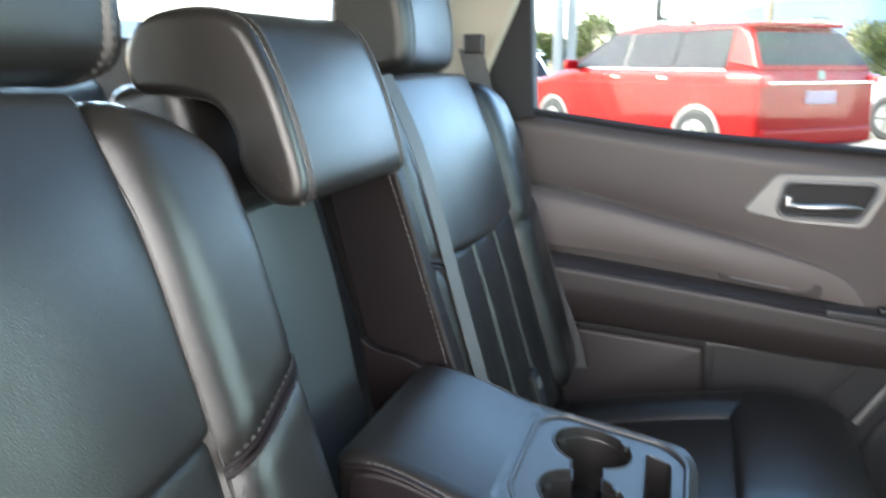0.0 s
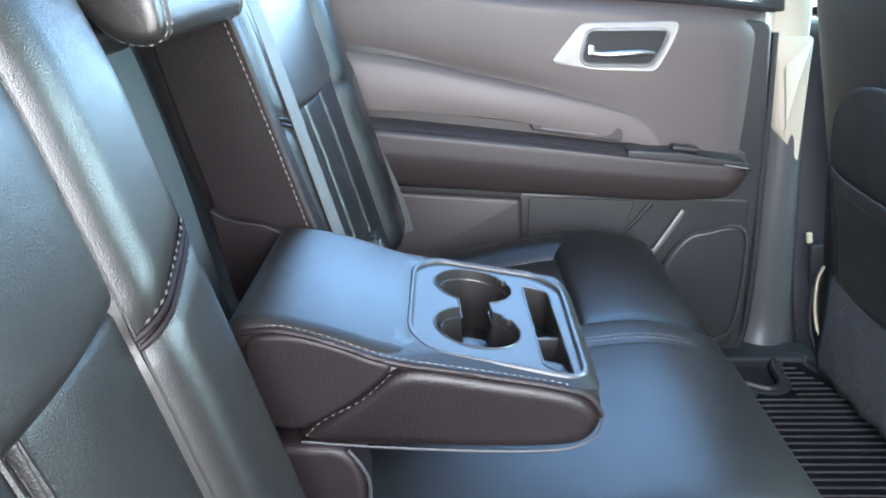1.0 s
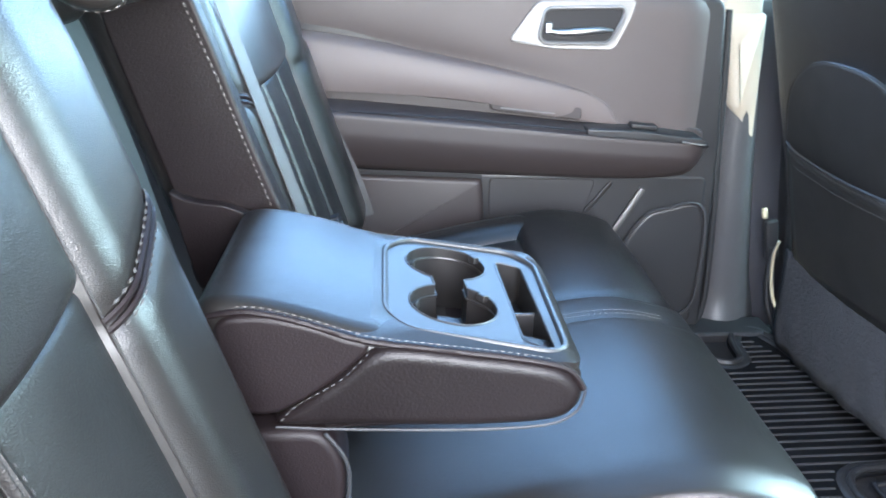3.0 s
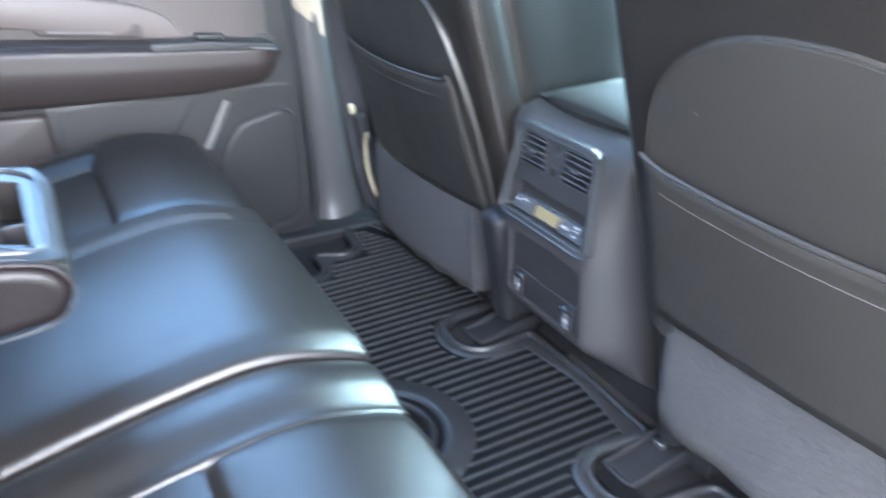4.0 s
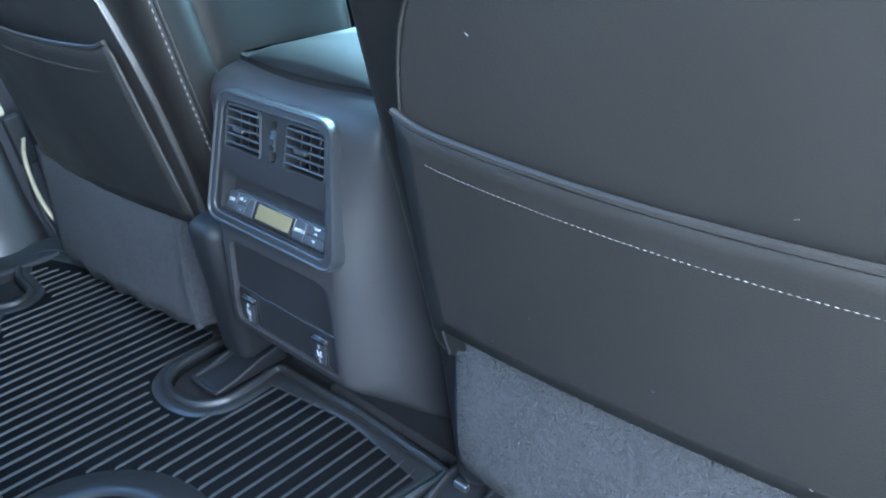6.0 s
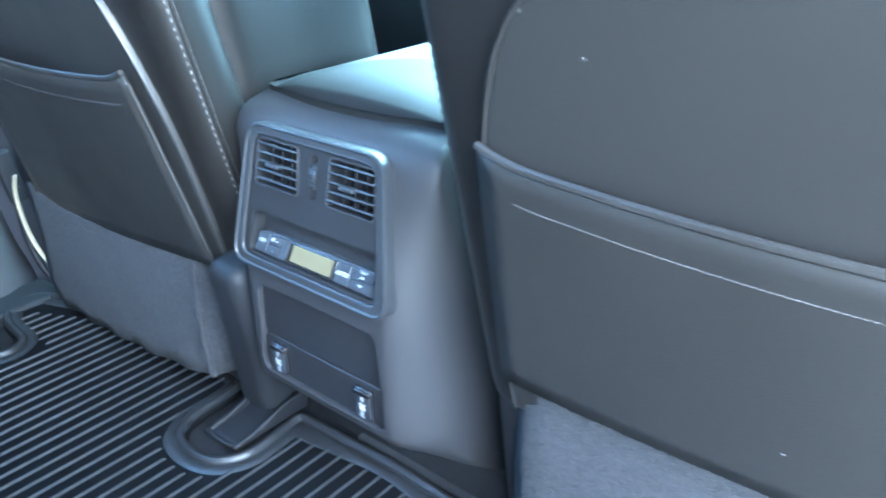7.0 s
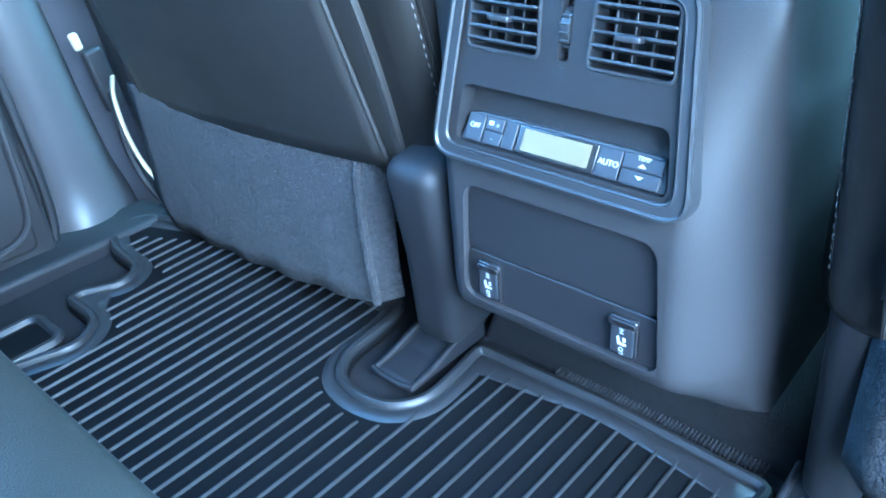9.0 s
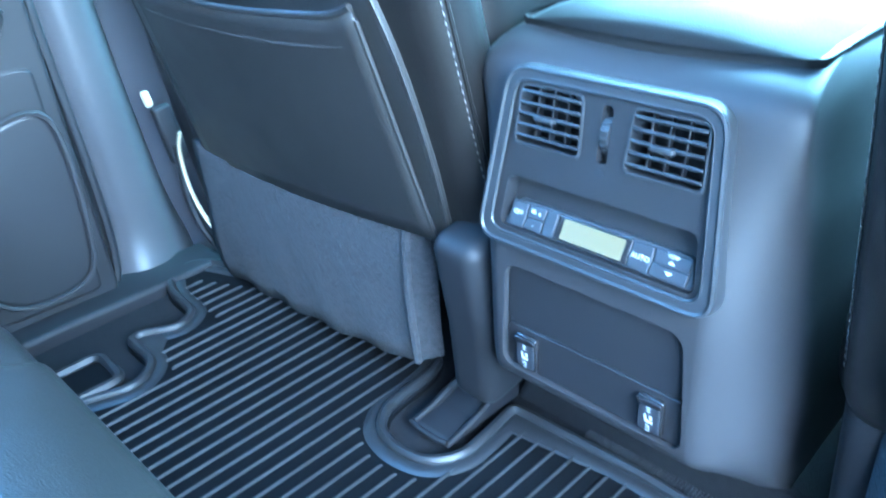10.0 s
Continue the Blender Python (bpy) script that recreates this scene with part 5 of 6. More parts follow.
    part("stitching", stitches([puffed(a, b - 0.029, 0.0135) for a, b in top[3:-3]], 0.0034, 0.0046, 0.0004), THREAD, pk, "fine thread under the hem")
    for s in (-1, 1):
        part("pocket_side", tube([puffed(s * (0.1835 - 0.012 * b / 0.236), b, 0.011) for b in [hem(yc + s * k * 0.171) - 0.004 - (hem(yc + s * k * 0.171) - low(yc + s * k * 0.183) - 0.006) * j / 6 for j in range(7)]], 0.0026 if sg > 0 else 0.0014, 6), SEAT_BACK, pk, "rolled pocket side")
    if sg < 0:
        rng = random.Random(4)
        lint = []
        for _ in range(9):
            a, b = rng.uniform(-0.16, 0.16), rng.uniform(0.03, 0.40)
            o = puffed(a, b, 0.0135) if b < 0.22 else bowed(a, b, 0.0078)
            lint.append(rbox((rng.uniform(0.0006, 0.0018), 0.0005, 0.0003), 0.0002, (1, 1, 1), None, Matrix.Translation(o) @ m.to_3x3().to_4x4() @ pose(0, 0, 0, 0, 0, rng.uniform(0, 180))))
        part("lint", join(*lint), THREAD_DARK, st, "scattered pale lint specks", kind="stuff")
    # carpeted skirt
    sk_v, sk_f = [], []
    for j in range(9):
        for i in range(na + 1):
            q = i / na
            y = yc - sg * (0.196 if sg > 0 else 0.228) + sg * (0.458 if sg > 0 else 0.500) * q
            b_top = low(y) + 0.022
            b = b_top + (foot(q) - b_top) * j / 8
            wave = 0.0025 * math.sin(i * 1.3 + 0.8 * j) * (j / 8)
            hang = (-0.009 + 0.235 * b) / 0.972 if b < 0 else -0.009 + 0.004
            edge_in = 0.020 * max(0.0, 1 - q / 0.05) ** 2
            sk_v.append(m @ Vector((y - yc, b, max(hang, -0.052) + 0.012 * (2 * (y - yc) / w) ** 2 + 0.003 + wave + edge_in)))
    for j in range(8):
        for i in range(na):
            q = j * (na + 1) + i
            sk_f.append((q, q + 1, q + na + 2, q + na + 1))
    skirt = part("carpet_skirt", (sk_v, sk_f), CARPET, st, "grey carpeted skirt under the pocket")
    solid = skirt.modifiers.new("thickness", "SOLIDIFY")
    solid.thickness, solid.offset = 0.008, 0
    if sg > 0:
        part("skirt_hem", tube([Vector(sk_v[j * (na + 1) + 1]) + Vector((-0.005, 0, 0)) for j in range(1, 9)], 0.005, 7), CARPET, skirt, "sewn edge of the skirt")
    part("cushion", rbox((0.26, w / 2 - 0.01, 0.085), 0.05, (10, 10, 4), None, pose(1.53, yc, 0.25)), LEATHER, st, "leather seat cushion")
    part("frame", rbox((0.20, w / 2 - 0.06, 0.05), 0.01, (2, 2, 2), None, pose(1.55, yc, 0.11)), DARK, st, "dark seat frame")
    for s in (-1, 1):
        part("rail", rbox((0.24, 0.018, 0.022), 0.005, (2, 2, 2), None, pose(1.53, yc + s * (w / 2 - 0.10), 0.012)), DARK, st, "dark seat rail")
    if sg > 0:
        part("side_shield", rbox((0.055, 0.030, 0.105), 0.018, (4, 4, 8), lambda a, b, c: (a, b - 0.10 * min(0, c), c), pose(1.250, 0.138, 0.165, 0, -8, 0)), DARK, st, "rounded black side shield")
    else:
        part("side_shield", rbox((0.055, 0.022, 0.120), 0.020, (4, 4, 8), None, pose(1.300, -0.212, 0.145, 0, -8, 0)), DARK, st, "rounded black side shield")
    return st


drv = front_seat("driver_seat", 0.100, 0.712, "black driver's seat seen from behind with map pocket and carpet skirt", lambda y: 0.004 - 0.075 * (y - 0.213), lambda y: 0.236 - 0.024 * (y - 0.2), 0.284, 1.225, 1.19, lambda q: -0.160 - 0.060 * q)
front_seat("passenger_seat", -0.152, -0.752, "black passenger seat seen from behind with dusty map pocket", lambda y: 0.037 - 0.055 * (y + 0.232), lambda y: 0.252 - 0.014 * (y + 0.25), 0.266, 1.235, 1.11, lambda q: -0.125 + 0.035 * q, 1.02)
part("edge_strip", tube(spline([(1.207, 0.684, 0.236), (1.203, 0.690, 0.205), (1.205, 0.688, 0.15), (1.215, 0.680, 0.10), (1.235, 0.668, 0.06)], 6), 0.0055, 6, flat=0.5), CREAM, drv, "cream plastic edge of the skirt")
part("recliner_cap", rbox((0.006, 0.005, 0.012), 0.004, (2, 2, 2), None, pose(1.208, 0.766, 0.268, 0, -10, 0)), CREAM, drv, "small cream cap")
part("lever_cover", rbox((0.014, 0.008, 0.045), 0.006, (2, 2, 4), None, pose(1.222, 0.748, 0.215, 0, -8, 0)), DARK, drv, "black recliner cover")
conduit = part("wire_conduit", tube(spline([(1.222, 0.735, 0.20), (1.216, 0.728, 0.13), (1.222, 0.715, 0.07), (1.24, 0.70, 0.02)], 8), lambda t: 0.0065 + 0.0016 * math.sin(t * 150), 8), DARK, drv, "ribbed black wire conduit")
part("rail_bolt", rbox((0.012, 0.008, 0.010), 0.003, (2, 2, 2), None, pose(1.262, 0.612, 0.004)), STEEL, drv, "steel rail end")
part("rail_cover", rbox((0.030, 0.030, 0.022), 0.008, (3, 3, 3), None, pose(1.275, 0.640, 0.020)), DARK, drv, "black rail end cover")
part("latch", rbox((0.010, 0.014, 0.020), 0.004, (2, 2, 2), None, pose(1.250, 0.675, 0.030)), DARK, drv, "dark latch")

# ---- dashboard glimpsed ahead ----
dash = thing("dashboard", (2.05, 0.0, 0.4), "dark dashboard and centre stack ahead of the seats", "dashboard")
part("panel", prism(spline([(1.98, 0.30), (1.94, 0.50), (1.97, 0.62), (2.10, 0.70), (2.34, 0.70), (2.34, 0.20), (2.05, 0.20)], 5, True), xz, -0.74, 0.74, 0.03), PLASTIC, dash, "dark dashboard panel")
part("centre_stack", prism(round_poly([(1.86, 0.20), (1.90, 0.46), (1.93, 0.62), (2.02, 0.62), (2.02, 0.10)], 0.02), xz, -0.14, 0.12, 0.02), PLASTIC_SMOOTH, dash, "centre stack")
for z in (0.46, 0.52, 0.57):
    part("trim_line", tube([(1.89 + (z - 0.46) * 0.25, -0.11, z), (1.885 + (z - 0.46) * 0.25, 0.09, z)], 0.003, 6), SATIN, dash, "thin bright trim line")
shift = thing("gear_shifter", (1.72, 0.02, 0.45), "black gear shifter with chrome collar", "gear shifter")
part("stalk", tube([(1.72, 0.03, 0.45), (1.73, 0.03, 0.53)], 0.012, 10), CHROME, shift, "chrome stalk")
part("knob", rbox((0.022, 0.022, 0.038), 0.018, (4, 4, 4), None, pose(1.735, 0.03, 0.565, 0, 10, 0)), GLOSS, shift, "gloss black knob")

# ---- third row behind ----
third = thing("third_row_seat", (-0.55, 0.0, 0.0), "dark leather third row seat behind the second row", "car seat")
for yy in (-0.34, 0.34):
    part("backrest", rbox((0.07, 0.32, 0.27), 0.05, (4, 8, 8), None, pose(-0.66, yy, 0.60, 0, -14, 0)), LEATHER, third, "leather backrest")
    part("headrest", rbox((0.045, 0.12, 0.07), 0.03, (4, 6, 4), None, pose(-0.70, yy, 0.93, 0, -8, 0)), LEATHER, third, "small headrest")
part("cushion", rbox((0.25, 0.62, 0.175), 0.05, (6, 10, 4), None, pose(-0.42, 0, 0.16)), LEATHER, third, "leather cushion")

# ---- rubber floor mat ----
mat_ob = thing("floor_mat", (1.05, 0.0, 0.0), "black ribbed rubber floor mat with raised rims", "floor mat")
MID = -0.010
front_edge = [(1.232, 0.742), (1.262, 0.66), (1.272, 0.56), (1.300, 0.44), (1.292, 0.270), (1.262, 0.258)]
u_left = [(1.185, 0.252), (1.160, 0.235), (1.152, 0.200), (1.160, 0.165), (1.185, 0.148), (1.225, 0.150)]
half = [(1.285, 0.158)]
left_outline = [(0.72, 0.56), (0.925, 0.565), (1.005, 0.535), (1.035, 0.56), (1.036, 0.632), (1.060, 0.640), (1.105, 0.612), (1.130, 0.628), (1.135, 0.70), (1.160, 0.752), (1.205, 0.760)] + front_edge + u_left + half
right_outline = [(x, 2 * MID - y) for x, y in reversed(left_outline)]
outline = round_poly(left_outline + [(1.292, MID)] + right_outline, 0.022, 4)
part("sheet", prism(outline, xy, -0.010, 0.0, 0.003, 2), RUBBER_SHADED, mat_ob, "flat rubber sheet")
rim_line = [(p[0], p[1], 0.0025) for p in inset(outline, 0.008)]


def berm(line, profile):
    """A closed raised band: one ring of vertices for each (inset, height) of the profile."""
    rings = [[(p[0], p[1], z) for p in inset(line, d)] for d, z in profile]
    n = len(line)
    v = [p for r in rings for p in r]
    f = [(i * n + k, i * n + (k + 1) % n, (i + 1) * n + (k + 1) % n, (i + 1) * n + k) for i in range(len(rings) - 1) for k in range(n)]
    return v, f


part("shoulder", berm(outline, [(0.004, -0.002), (0.010, 0.0022), (0.020, 0.0030), (0.026, 0.0022), (0.030, -0.001)]), RUBBER, mat_ob, "smooth shoulder inside the rim")
part("rim", tube(rim_line, 0.0068, 8, True), RUBBER, mat_ob, "raised outer rim")
well_c = (0.935, 0.025)
well = [(well_c[0] + 0.105 * math.cos(g), well_c[1] + 0.112 * math.sin(g)) for g in [2 * math.pi * i / 40 for i in range(40)]]
part("well_rim", berm(well, [(-0.034, -0.001), (-0.030, 0.0026), (-0.012, 0.0046), (-0.003, 0.0078), (0.004, 0.0090), (0.010, 0.0074), (0.015, 0.0)]), RUBBER, mat_ob, "broad raised round rim")
part("well_floor", prism(inset(well, 0.012), xy, 0.0, 0.003), RUBBER_SHADED, mat_ob, "well floor darkened for shade")
part("well_step", tube([(x, y, 0.003) for x, y in inset(well, 0.030)], 0.0055, 8, True), RUBBER, mat_ob, "inner step of the well")
part("well_clip", rbox((0.020, 0.006, 0.004), 0.002, (2, 2, 2), None, pose(0.955, 0.045, 0.007, 0, 0, 70)), PLASTIC_GREY, mat_ob, "grey clip in the well")
for sg in (1, -1):
    pad_c = MID + sg * 0.236
    if sg < 0:
        pebble = round_poly([(1.155, MID + sg * 0.262), (1.160, MID + sg * 0.182), (1.178, MID + sg * 0.182), (1.190, MID + sg * 0.262)], 0.008)
        patch = part("pebbled_patch", prism(pebble, xy, 0.0, 0.003, 0.001), RUBBER_SHADED, mat_ob, "pebbled patch")
        dots = []
        for i in range(6):
            for j in range(16):
                px, py = 1.159 + 0.0052 * i + 0.0026 * (j % 2), MID + sg * (0.186 + 0.0046 * j)
                dots.append(tube([(px, py, 0.002), (px, py, 0.0045), (px, py, 0.0056)], lambda t: 0.0021 if t < 0.8 else 0.0010, 6))
        part("pebble_grain", join(*dots), RUBBER_SHADED, patch, "small raised rubber grain", kind="stuff")
    for x, y, hx, hy in ((0.945, MID + sg * 0.60, 0.055, 0.035),):
        ring = round_rect(x - hx, y - hy, x + hx, y + hy, 0.014)
        part("socket_rim", tube([(p[0], p[1], 0.004) for p in ring], 0.007, 6, True), RUBBER, mat_ob, "raised socket rim")
        part("socket_floor", prism(inset(ring, 0.006), xy, 0.0, 0.002), RUBBER_SHADED, mat_ob, "socket floor darkened for shade")

    y0 = MID + sg * 0.200
    seat_bracket = part("bracket_floor", prism(round_poly([(1.186, 0.001), (1.192, 0.004), (1.232, 0.006), (1.29, 0.024), (1.29, 0.001)], 0.002), xz, y0 - 0.026, y0 + 0.026, 0.002), DARK, mat_ob, "dark sloping bracket in the notch")
    for d in (-1, 1):
        part("bracket_wall", prism(round_poly([(1.182, 0.001), (1.184, 0.007), (1.215, 0.011), (1.262, 0.025), (1.30, 0.030), (1.30, 0.001)], 0.004), xz, y0 + d * 0.024, y0 + d * 0.031, 0.003), DARK, seat_bracket, "raised bracket wall")
    part("bracket_lip", tube([(1.184, y0 - 0.028, 0.006), (1.181, y0 - 0.014, 0.006), (1.181, y0 + 0.014, 0.006), (1.184, y0 + 0.028, 0.006)], 0.0034, 7), DARK, seat_bracket, "rounded bracket lip")
    part("bracket_pin", rbox((0.005, 0.009, 0.005), 0.002, (2, 2, 2), None, pose(1.262, y0 + 0.006, 0.020)), STEEL, seat_bracket, "steel bracket pin")

grit = []
for i in range(4):
    for j in range(56):
        px, py = 1.299 + 0.0034 * i + 0.0017 * (j % 2), MID - 0.145 + 0.0040 * j
        grit.append(tube([(px, py, -0.008), (px, py, -0.003), (px, py, -0.002)], lambda t: 0.0014 if t < 0.8 else 0.0007, 5))
part("pebble_grain", join(*grit), RUBBER, mat_ob, "pebbled strip beyond the rim", kind="stuff")

# ribs, one by one
rib_meshes = {}


def rib(x0, x1, y, z=0.0):
    key_l = round(x1 - x0, 2)
    if key_l < 0.03:
        return
    if key_l not in rib_meshes:
        v, f = [], []
        h = key_l / 2
        for x, s in ((-h, 0.5), (-h + 0.006, 1.0), (h - 0.006, 1.0), (h, 0.5)):
            for yy, zz in ((-0.0017, 0.0), (-0.0008, 0.0030 * s), (0.0008, 0.0030 * s), (0.0017, 0.0)):
                v.append((x, yy, zz))
        for i in range(3):
            for j in range(3):
                f.append((i * 4 + j, i * 4 + j + 1, i * 4 + j + 5, i * 4 + j + 4))
        f += [(0, 1, 2, 3), (12, 13, 14, 15)]
        rib_meshes[key_l] = as_mesh("rib", v, f, RUBBER_RIB_LIT, 30)
    ob = new("rib", rib_meshes[key_l])
    ob.location = ((x0 + x1) / 2, y, z)
    tie(ob, mat_ob)


for i in range(-34, 35):
    y = MID + 0.0207 * i
    d = abs(y - MID)
    if d < 0.150:
        x0, x1 = 0.78, 1.264
    elif d < 0.270:
        q = (d - 0.210) / 0.062
        x0, x1 = 0.78, 1.150 - 0.030 * math.sqrt(max(0, 1 - q * q))
    elif d < 0.52:
        x0, x1 = 0.78, 1.275
    elif d < 0.60:
        x0, x1 = 1.052, 1.252
    else:
        x0, x1 = 1.150, 1.245 - 0.5 * (d - 0.60)
    wq = (y - well_c[1]) / 0.150
    if abs(wq) < 1 and d < 0.27:
        x0 = max(x0, well_c[0] + 0.135 * math.sqrt(1 - wq * wq))
    rib(x0, x1, y)
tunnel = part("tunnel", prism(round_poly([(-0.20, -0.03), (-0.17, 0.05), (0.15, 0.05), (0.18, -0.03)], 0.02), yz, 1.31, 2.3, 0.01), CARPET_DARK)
tagged(tunnel, "dark carpeted tunnel under the console", "tunnel", kind="structure")

# ---- outside, seen through the rear door's window ----


def vehicle(name, at, heading, length, width, height, paint, label, suv=True):
    """A parked car built at the origin, nose along +x, then set in place."""
    v = thing(name, (0, 0, 0), label, "car", "parked cars")
    L, H, W = length / 2, height, width / 2
    belt, cap = H * (0.665 if suv else 0.60), H
    lower = round_poly([(-L, 0.32), (-L + 0.03, belt - 0.08), (-L + 0.10, belt + 0.02), (L - 1.45, belt + 0.02), (L - 0.95, belt - 0.06), (L - 0.10, belt - 0.22), (L, 0.62), (L - 0.03, 0.30), (L - 0.4, 0.24), (-L + 0.4, 0.24)], 0.12, 5)
    part("body", prism(lower, xz, -W, W, 0.09, 5), paint, v, "painted lower body")
    if suv:
        cabin = [(-L + 0.06, belt), (-L + 0.40, cap - 0.15), (-L + 0.62, cap - 0.04), (-0.2, cap), (L - 2.2, cap - 0.07), (L - 1.25, belt)]
    else:
        cabin = [(-L + 0.55, belt), (-L + 1.15, cap - 0.08), (-0.2, cap), (L - 2.2, cap - 0.10), (L - 1.2, belt)]

    def taper(a, b, t):
        return (a, t * (1 - 0.23 * max(0, (b - belt) / (cap - belt))), b)
    part("cabin", prism(round_poly(cabin, 0.10, 5), taper, -W + 0.04, W - 0.04, 0.05, 4), paint, v, "painted cabin and roof")
    x_rear, x_front = cabin[0][0], cabin[-1][0]
    z0, z1 = belt + 0.04, cap - 0.12

    def edge(z, rear):
        pts = cabin[:3] if rear else cabin[-1:-3:-1]
        (xa, za), (xb, zb) = pts[0], pts[1]
        return xa + (xb - xa) * (z - za) / (zb - za)
    span0, span1 = edge(z0, True) + (0.50 if suv else 0.22), edge(z0, False) - 0.12
    cuts = [span0, span0 + (span1 - span0) * 0.30, span0 + (span1 - span0) * 0.62, span1]
    for s in (-1, 1):
        for i in range(3):
            a0, a1 = cuts[i] + 0.03, cuts[i + 1] - 0.03
            top0 = max(a0, edge(z1, True) + 0.16)
            top1 = min(a1, edge(z1, False) - 0.08)
            g = round_poly([(a0, z0), (a1, z0), (top1, z1), (top0 + (0.05 if i == 0 else 0), z1)], 0.04)
            part("side_window", prism(g, taper, s * (W - 0.045), s * (W - 0.030), 0.003), CAR_GLASS, v, "dark side window")
            part("window_trim", tube([taper(p[0], p[1], s * (W - 0.032)) for p in inset(g, -0.012)], 0.008, 5, True), DARK, v, "black window seal")
            part("trim_line", tube([taper(p[0], p[1], s * (W - 0.026)) for p in ((a0 - 0.03, z0 - 0.03), (a1 + 0.03, z0 - 0.03))], 0.014, 6), CHROME, v, "chrome strip under the window")
            # middle strip is silver: a bright reflection on the pillar put into its colour
            part("door_pillar", prism([(a1 + 0.003, z0), (a1 + 0.057, z0), (min(a1 + 0.057, top1 + 0.057), z1), (top1 + 0.003, z1)], taper, s * (W - 0.045), s * (W - 0.033)), SATIN if i == 1 else GLOSS, v, "glossy pillar strip")
        for xq in (cuts[1] + 0.12, cuts[2] + 0.10):
            part("door_handle", tube([(xq - 0.09, s * (W + 0.010), belt - 0.10), (xq + 0.09, s * (W + 0.010), belt - 0.10)], 0.018, 8), CHROME, v, "chrome door handle")
        part("crease", tube([(-L + 0.4, s * W, belt - 0.17), (L - 1.0, s * W, belt - 0.19)], 0.012, 6), paint, v, "body crease")
        part("sill_cladding", prism(round_rect(-L + 0.75, 0.24, L - 0.75, 0.36, 0.03), xz, s * (W - 0.02), s * (W + 0.012), 0.008), CLADDING, v, "grey sill cladding")
        part("mirror", rbox((0.06, 0.11, 0.07), 0.04, (3, 3, 3), None, pose(cuts[3] - 0.10, s * (W + 0.10), belt + 0.06)), paint, v, "painted door mirror")
        part("roof_rail", tube(spline([(-L + 0.6, s * (W - 0.29), cap - 0.02), (-L + 0.75, s * (W - 0.29), cap + 0.020), (0.0, s * (W - 0.29), cap + 0.025), (L - 2.5, s * (W - 0.29), cap + 0.02), (L - 2.35, s * (W - 0.29), cap - 0.05)], 5), 0.016, 6), SATIN, v, "roof rail")
        part("tail_lamp", rbox((0.27, 0.09, 0.065), 0.03, (4, 3, 3), None, pose(-L + 0.26, s * (W - 0.075), belt - 0.10)), LAMP_RED, v, "red tail lamp")
        part("head_lamp", rbox((0.16, 0.10, 0.06), 0.03, (4, 3, 3), None, pose(L - 0.18, s * (W - 0.13), belt - 0.26)), CHROME, v, "head lamp")
        for xw in (-L + 0.98, L - 0.95):
            part("wheel_arch", prism([(xw + 0.43 * math.cos(g), 0.36 + 0.43 * math.sin(g)) for g in [math.pi * i / 14 - 0.12 * (1 - i / 7) for i in range(15)]] + [(xw - 0.37 * math.cos(g), 0.36 + 0.37 * math.sin(g)) for g in [math.pi * i / 14 for i in range(15)]], xz, s * (W - 0.05), s * (W + 0.015), 0.006), CLADDING, v, "grey wheel arch cladding")
            # solid dark disc drawn as the shaded gap round the tyre
            part("wheel_well", prism([(xw + 0.375 * math.cos(2 * math.pi * i / 24), 0.36 + 0.375 * math.sin(2 * math.pi * i / 24)) for i in range(24)], xz, s * (W - 0.1), s * (W + 0.004)), DARK, v, "dark disc for the shaded wheel well")
            wh = part("wheel", prism([(xw + 0.36 * math.cos(2 * math.pi * i / 28), 0.36 + 0.36 * math.sin(2 * math.pi * i / 28)) for i in range(28)], xz, s * (W - 0.22), s * (W + 0.020), 0.03), TYRE, v, "black tyre")
            part("rim", prism([(xw + 0.24 * math.cos(2 * math.pi * i / 24), 0.36 + 0.24 * math.sin(2 * math.pi * i / 24)) for i in range(24)], xz, s * (W + 0.010), s * (W + 0.022)), STEEL, wh, "grey rim")
            for i in range(5):
                g = 2 * math.pi * i / 5
                part("spoke", tube([(xw, s * (W + 0.026), 0.36), (xw + 0.23 * math.cos(g), s * (W + 0.026), 0.36 + 0.23 * math.sin(g))], 0.030, 6, flat=0.5), SATIN, wh, "silver spoke")
    rw = round_poly([(-W + 0.11, belt + 0.07), (W - 0.11, belt + 0.07), (W - 0.27, cap - 0.14), (-W + 0.27, cap - 0.14)], 0.07)

    def rear(a, b, t):
        return (edge(b, True) - t, a, b)
    part("rear_window", prism(rw, rear, -0.01, 0.012, 0.004), CAR_GLASS, v, "dark rear window")
    part("spoiler", rbox((0.16, W - 0.28, 0.025), 0.02, (4, 8, 2), None, pose(-L + 0.52, 0, cap - 0.06)), paint, v, "roof spoiler")
    part("chrome_bar", rbox((0.02, W - 0.10, 0.016), 0.008, (2, 8, 2), None, pose(-L - 0.005, 0, belt - 0.13)), CHROME, v, "chrome tailgate bar")
    part("badge", rbox((0.008, 0.05, 0.05), 0.006, (2, 3, 3), None, pose(-L + 0.03, 0, belt - 0.04)), SATIN, v, "plain silver badge")
    part("plate_area", rbox((0.01, 0.26, 0.075), 0.008, (2, 4, 3), None, pose(-L + 0.005, 0, belt - 0.30)), PLATE, v, "pale plate")
    part("rear_bumper", rbox((0.05, W - 0.06, 0.10), 0.04, (3, 8, 3), None, pose(-L + 0.02, 0, 0.44)), paint, v, "painted rear bumper")
    v.matrix_world = Matrix.Translation(at) @ Matrix.Rotation(radians(heading), 4, "Z")
    return v


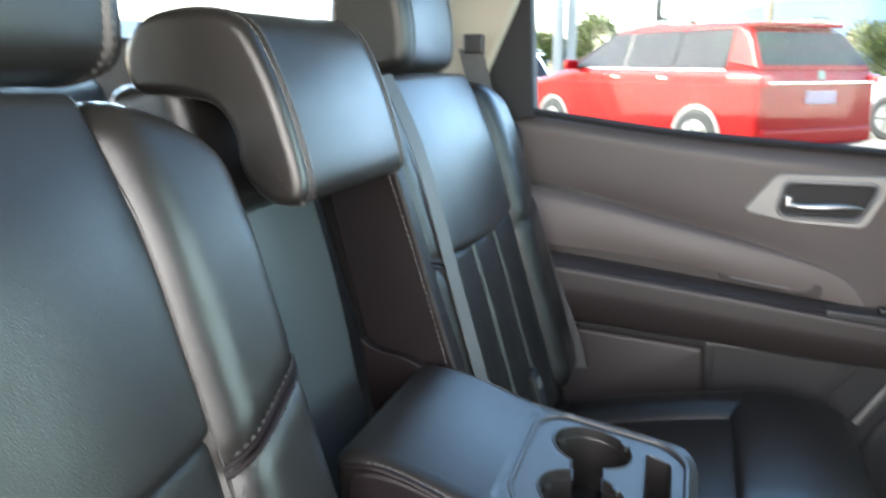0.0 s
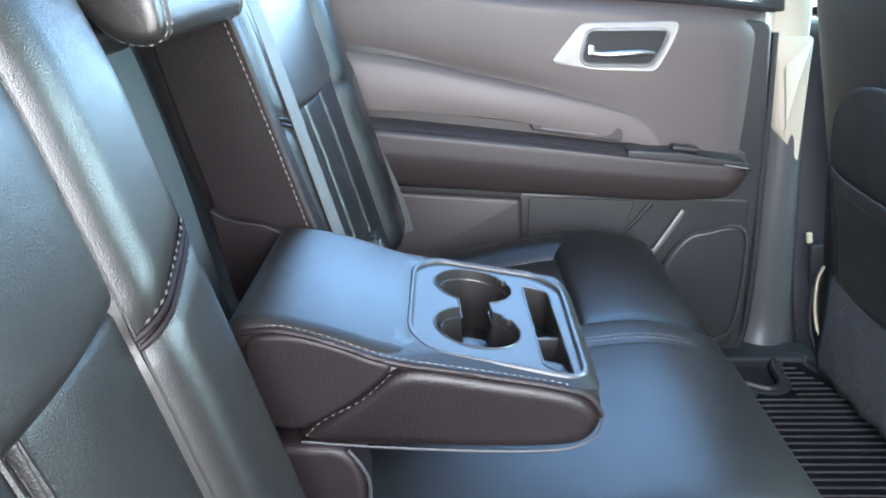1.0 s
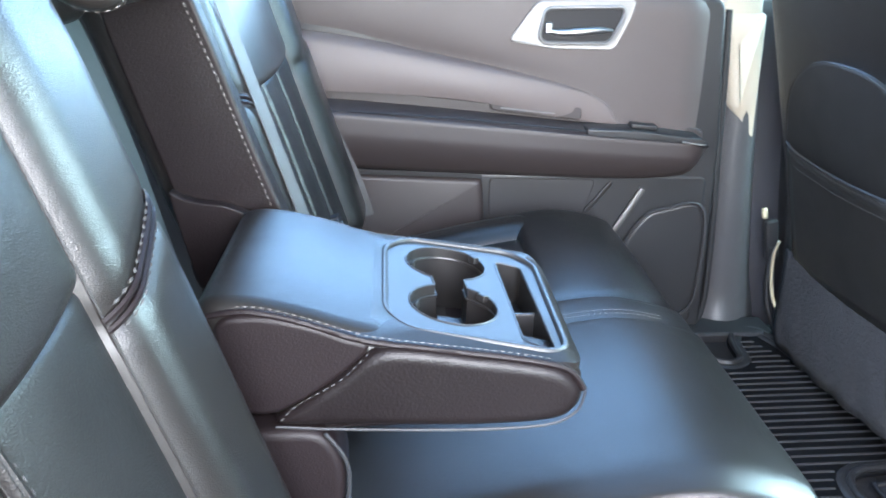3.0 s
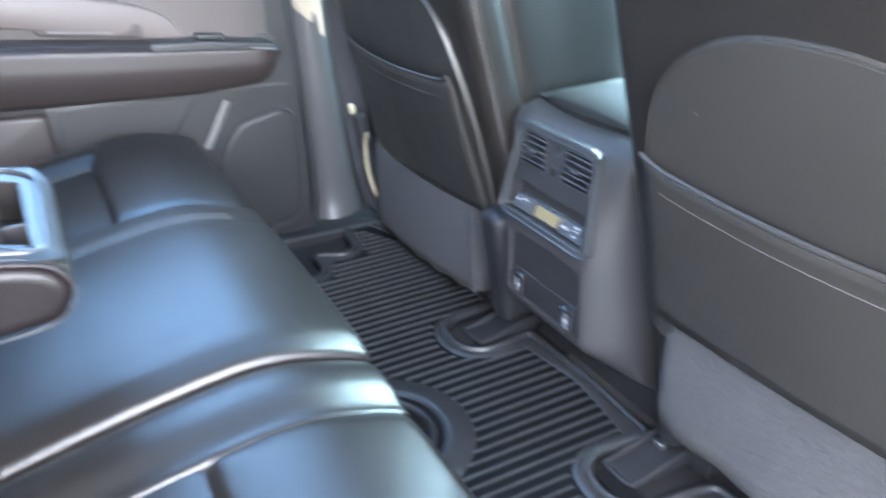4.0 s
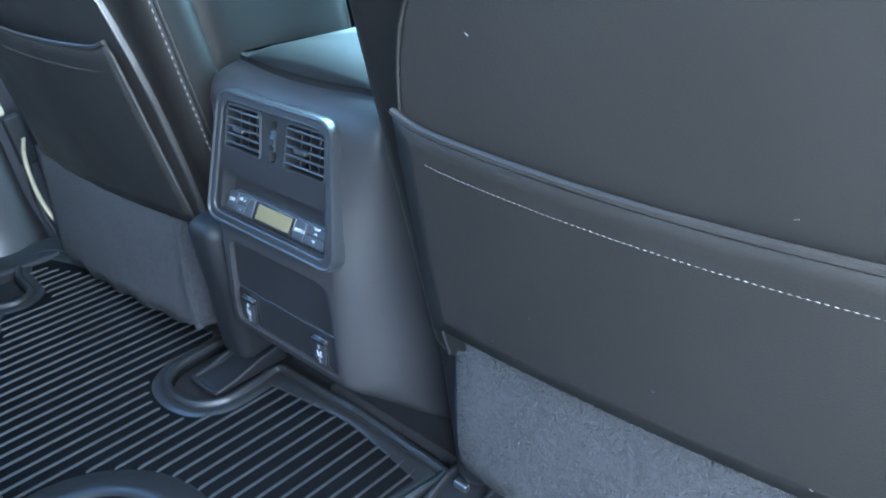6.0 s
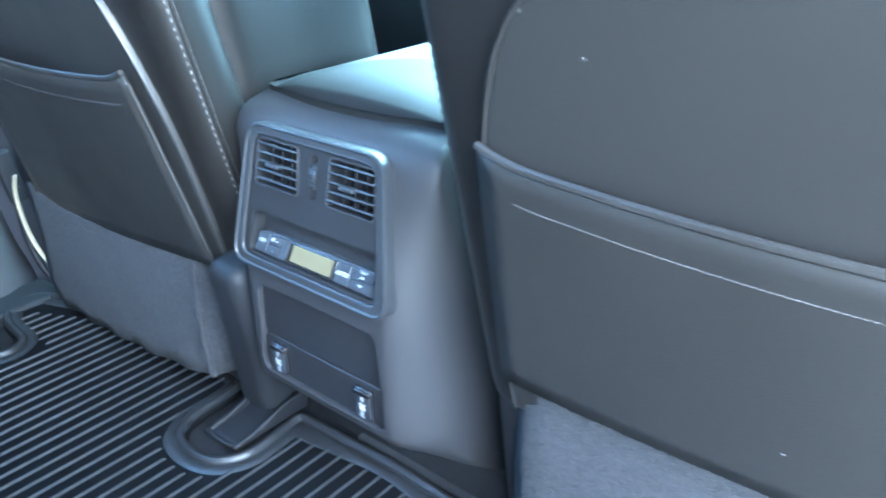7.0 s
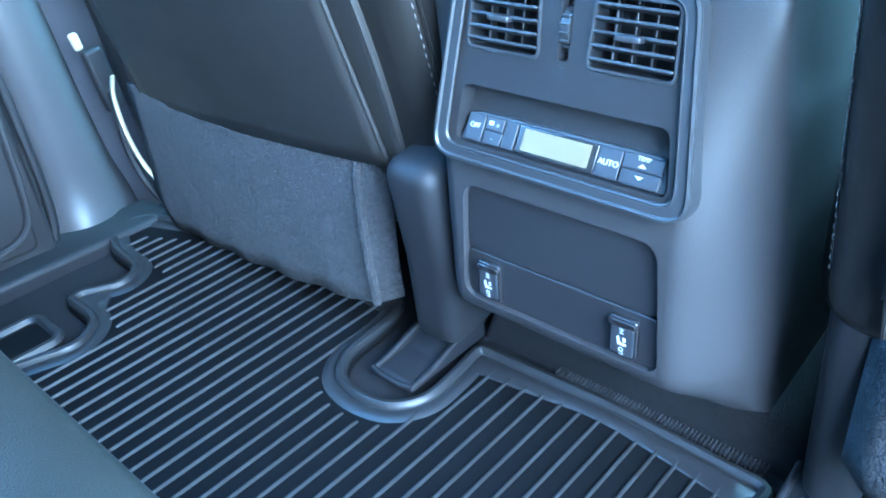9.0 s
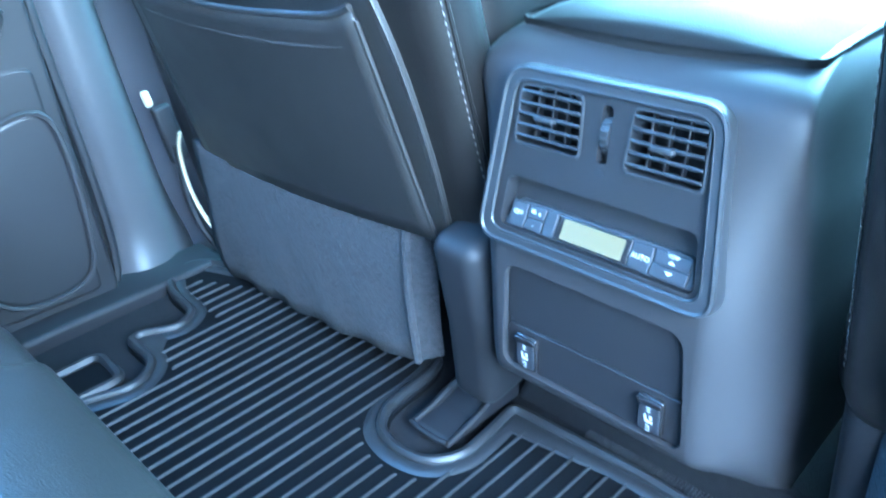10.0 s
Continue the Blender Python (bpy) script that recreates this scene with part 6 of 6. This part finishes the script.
G = GROUND_Z
vehicle("red_suv", (0.12, 11.5, G), 134.0, 5.10, 2.00, 1.79, PAINT_RED, "bright red parked suv with dark windows and chrome trim")
vehicle("white_suv", (5.3, 14.2, G), 135.0, 4.8, 1.92, 1.72, PAINT_WHITE, "white parked suv beyond the red one")
vehicle("white_car", (-3.9, 17.2, G), 112, 4.6, 1.82, 1.50, PAINT_WHITE, "white parked saloon in the distance", False)
vehicle("silver_car", (-9.6, 21.0, G), 100, 4.7, 1.85, 1.62, PAINT_SILVER, "silver parked car in the distance")


def pole(name, x, y, h, r, mat, label):
    p = part(name, tube([(x, y, G), (x, y, G + h * 0.5), (x, y, G + h)], lambda t: r * (1 - 0.25 * t), 10), mat)
    return tagged(p, label, "pole", "poles")


pole("utility_pole", -1.05, 27.0, 9.0, 0.13, DARK, "dark lamp pole behind the parked cars")
pole("utility_pole", 2.8, 34.0, 9.5, 0.17, WOOD_POLE, "weathered wooden utility pole")
for x, y in ((-4.3, 27.0), (-3.9, 27.2)):
    p = part("concrete_post", rbox((0.16, 0.16, 1.7), 0.03, (2, 2, 4), None, pose(x, y, G + 1.7)), CONCRETE)
    tagged(p, "pale square post beside the lot", "post", "posts")
for x in (6.5, 7.6, 8.8, 10.1, -5.6, -6.4):
    p = part("wooden_post", tube([(x, 38.0 + 0.4 * math.sin(x), G), (x, 38.0 + 0.4 * math.sin(x), G + 2.6)], 0.22, 10), WOOD_POLE)
    tagged(p, "thick weathered wooden post", "post", "posts")


def clumps(rng, spots, leaf, mat, name, owner, label):
    """A crown of many small tilted leaves round the given spots."""
    v, f = [], []
    for (x, y, z), rad, count in spots:
        for _ in range(count):
            d = Vector((rng.gauss(0, 1), rng.gauss(0, 1), rng.gauss(0, 1))).normalized() * rad * rng.random() ** 0.45
            c = Vector((x, y, z)) + d
            e = Vector((rng.gauss(0, 1), rng.gauss(0, 1), rng.gauss(0, 1))).normalized()
            g = e.orthogonal().normalized()
            s = leaf * (0.6 + 0.8 * rng.random())
            k = len(v)
            v += [c - e * s, c + g * s * 0.5, c + e * s, c - g * s * 0.5]
            f.append((k, k + 1, k + 2, k + 3))
    me = bpy.data.meshes.new(name)
    me.from_pydata([tuple(p) for p in v], [], f)
    me.materials.append(mat)
    ob = new(name, me)
    tie(ob, owner)
    return tagged(ob, label)


rng = random.Random(7)
for x, y, h, wide in ((-3.2, 29, 3.1, 1.2), (-1.6, 31, 2.4, 1.3), (0.6, 33, 2.5, 1.3), (-6.5, 33, 2.8, 1.6), (5.2, 34, 2.8, 1.6), (7.6, 35, 2.9, 1.6)):
    b = thing("bush", (x, y, G), "yellow-green leafy bush at the edge of the lot", "bush", "bushes")
    part("stem", tube([(x, y, G), (x + 0.1, y, G + h * 0.4), (x, y, G + h * 0.7)], lambda t: 0.06 * (1 - 0.7 * t), 6), BARK, b, "thin stem")
    spots = [((x + rng.uniform(-wide, wide) * 0.7, y + rng.uniform(-0.8, 0.8), G + h * rng.uniform(0.35, 0.85)), wide * 0.45, 260) for _ in range(9)]
    clumps(rng, spots, 0.10, LEAF, "leaves", b, "yellow-green leaves")
for i in range(26):
    x = -34 + 3.1 * i + rng.uniform(-1, 1)
    y = 62 + rng.uniform(-6, 10)
    h = rng.uniform(2.6, 4.6)
    tr = thing("conifer", (x, y, G), "dark green conifer at the edge of the distance", "tree", "conifers")
    part("trunk", tube([(x, y, G), (x, y, G + h)], lambda t: 0.16 * (1 - 0.85 * t), 7), BARK, tr, "brown trunk")
    spots = [((x, y, G + h * (0.18 + 0.80 * j / 8)), h * 0.20 * (1 - 0.09 * j), int(150 - 12 * j)) for j in range(9)]
    clumps(rng, spots, 0.22, LEAF_DARK, "crown", tr, "dark needled crown")
far = []
for i in range(61):
    x = -420 + 14 * i
    far.append((x, 14 + 10 * math.sin(x * 0.012) + 16 * max(0.0, math.sin((x + 60) * 0.0068)) + 3 * math.sin(x * 0.05)))
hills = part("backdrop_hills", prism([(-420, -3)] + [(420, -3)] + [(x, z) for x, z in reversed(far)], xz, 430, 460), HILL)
tagged(hills, "hazy blue wooded hills on the horizon", "hills", kind="structure")
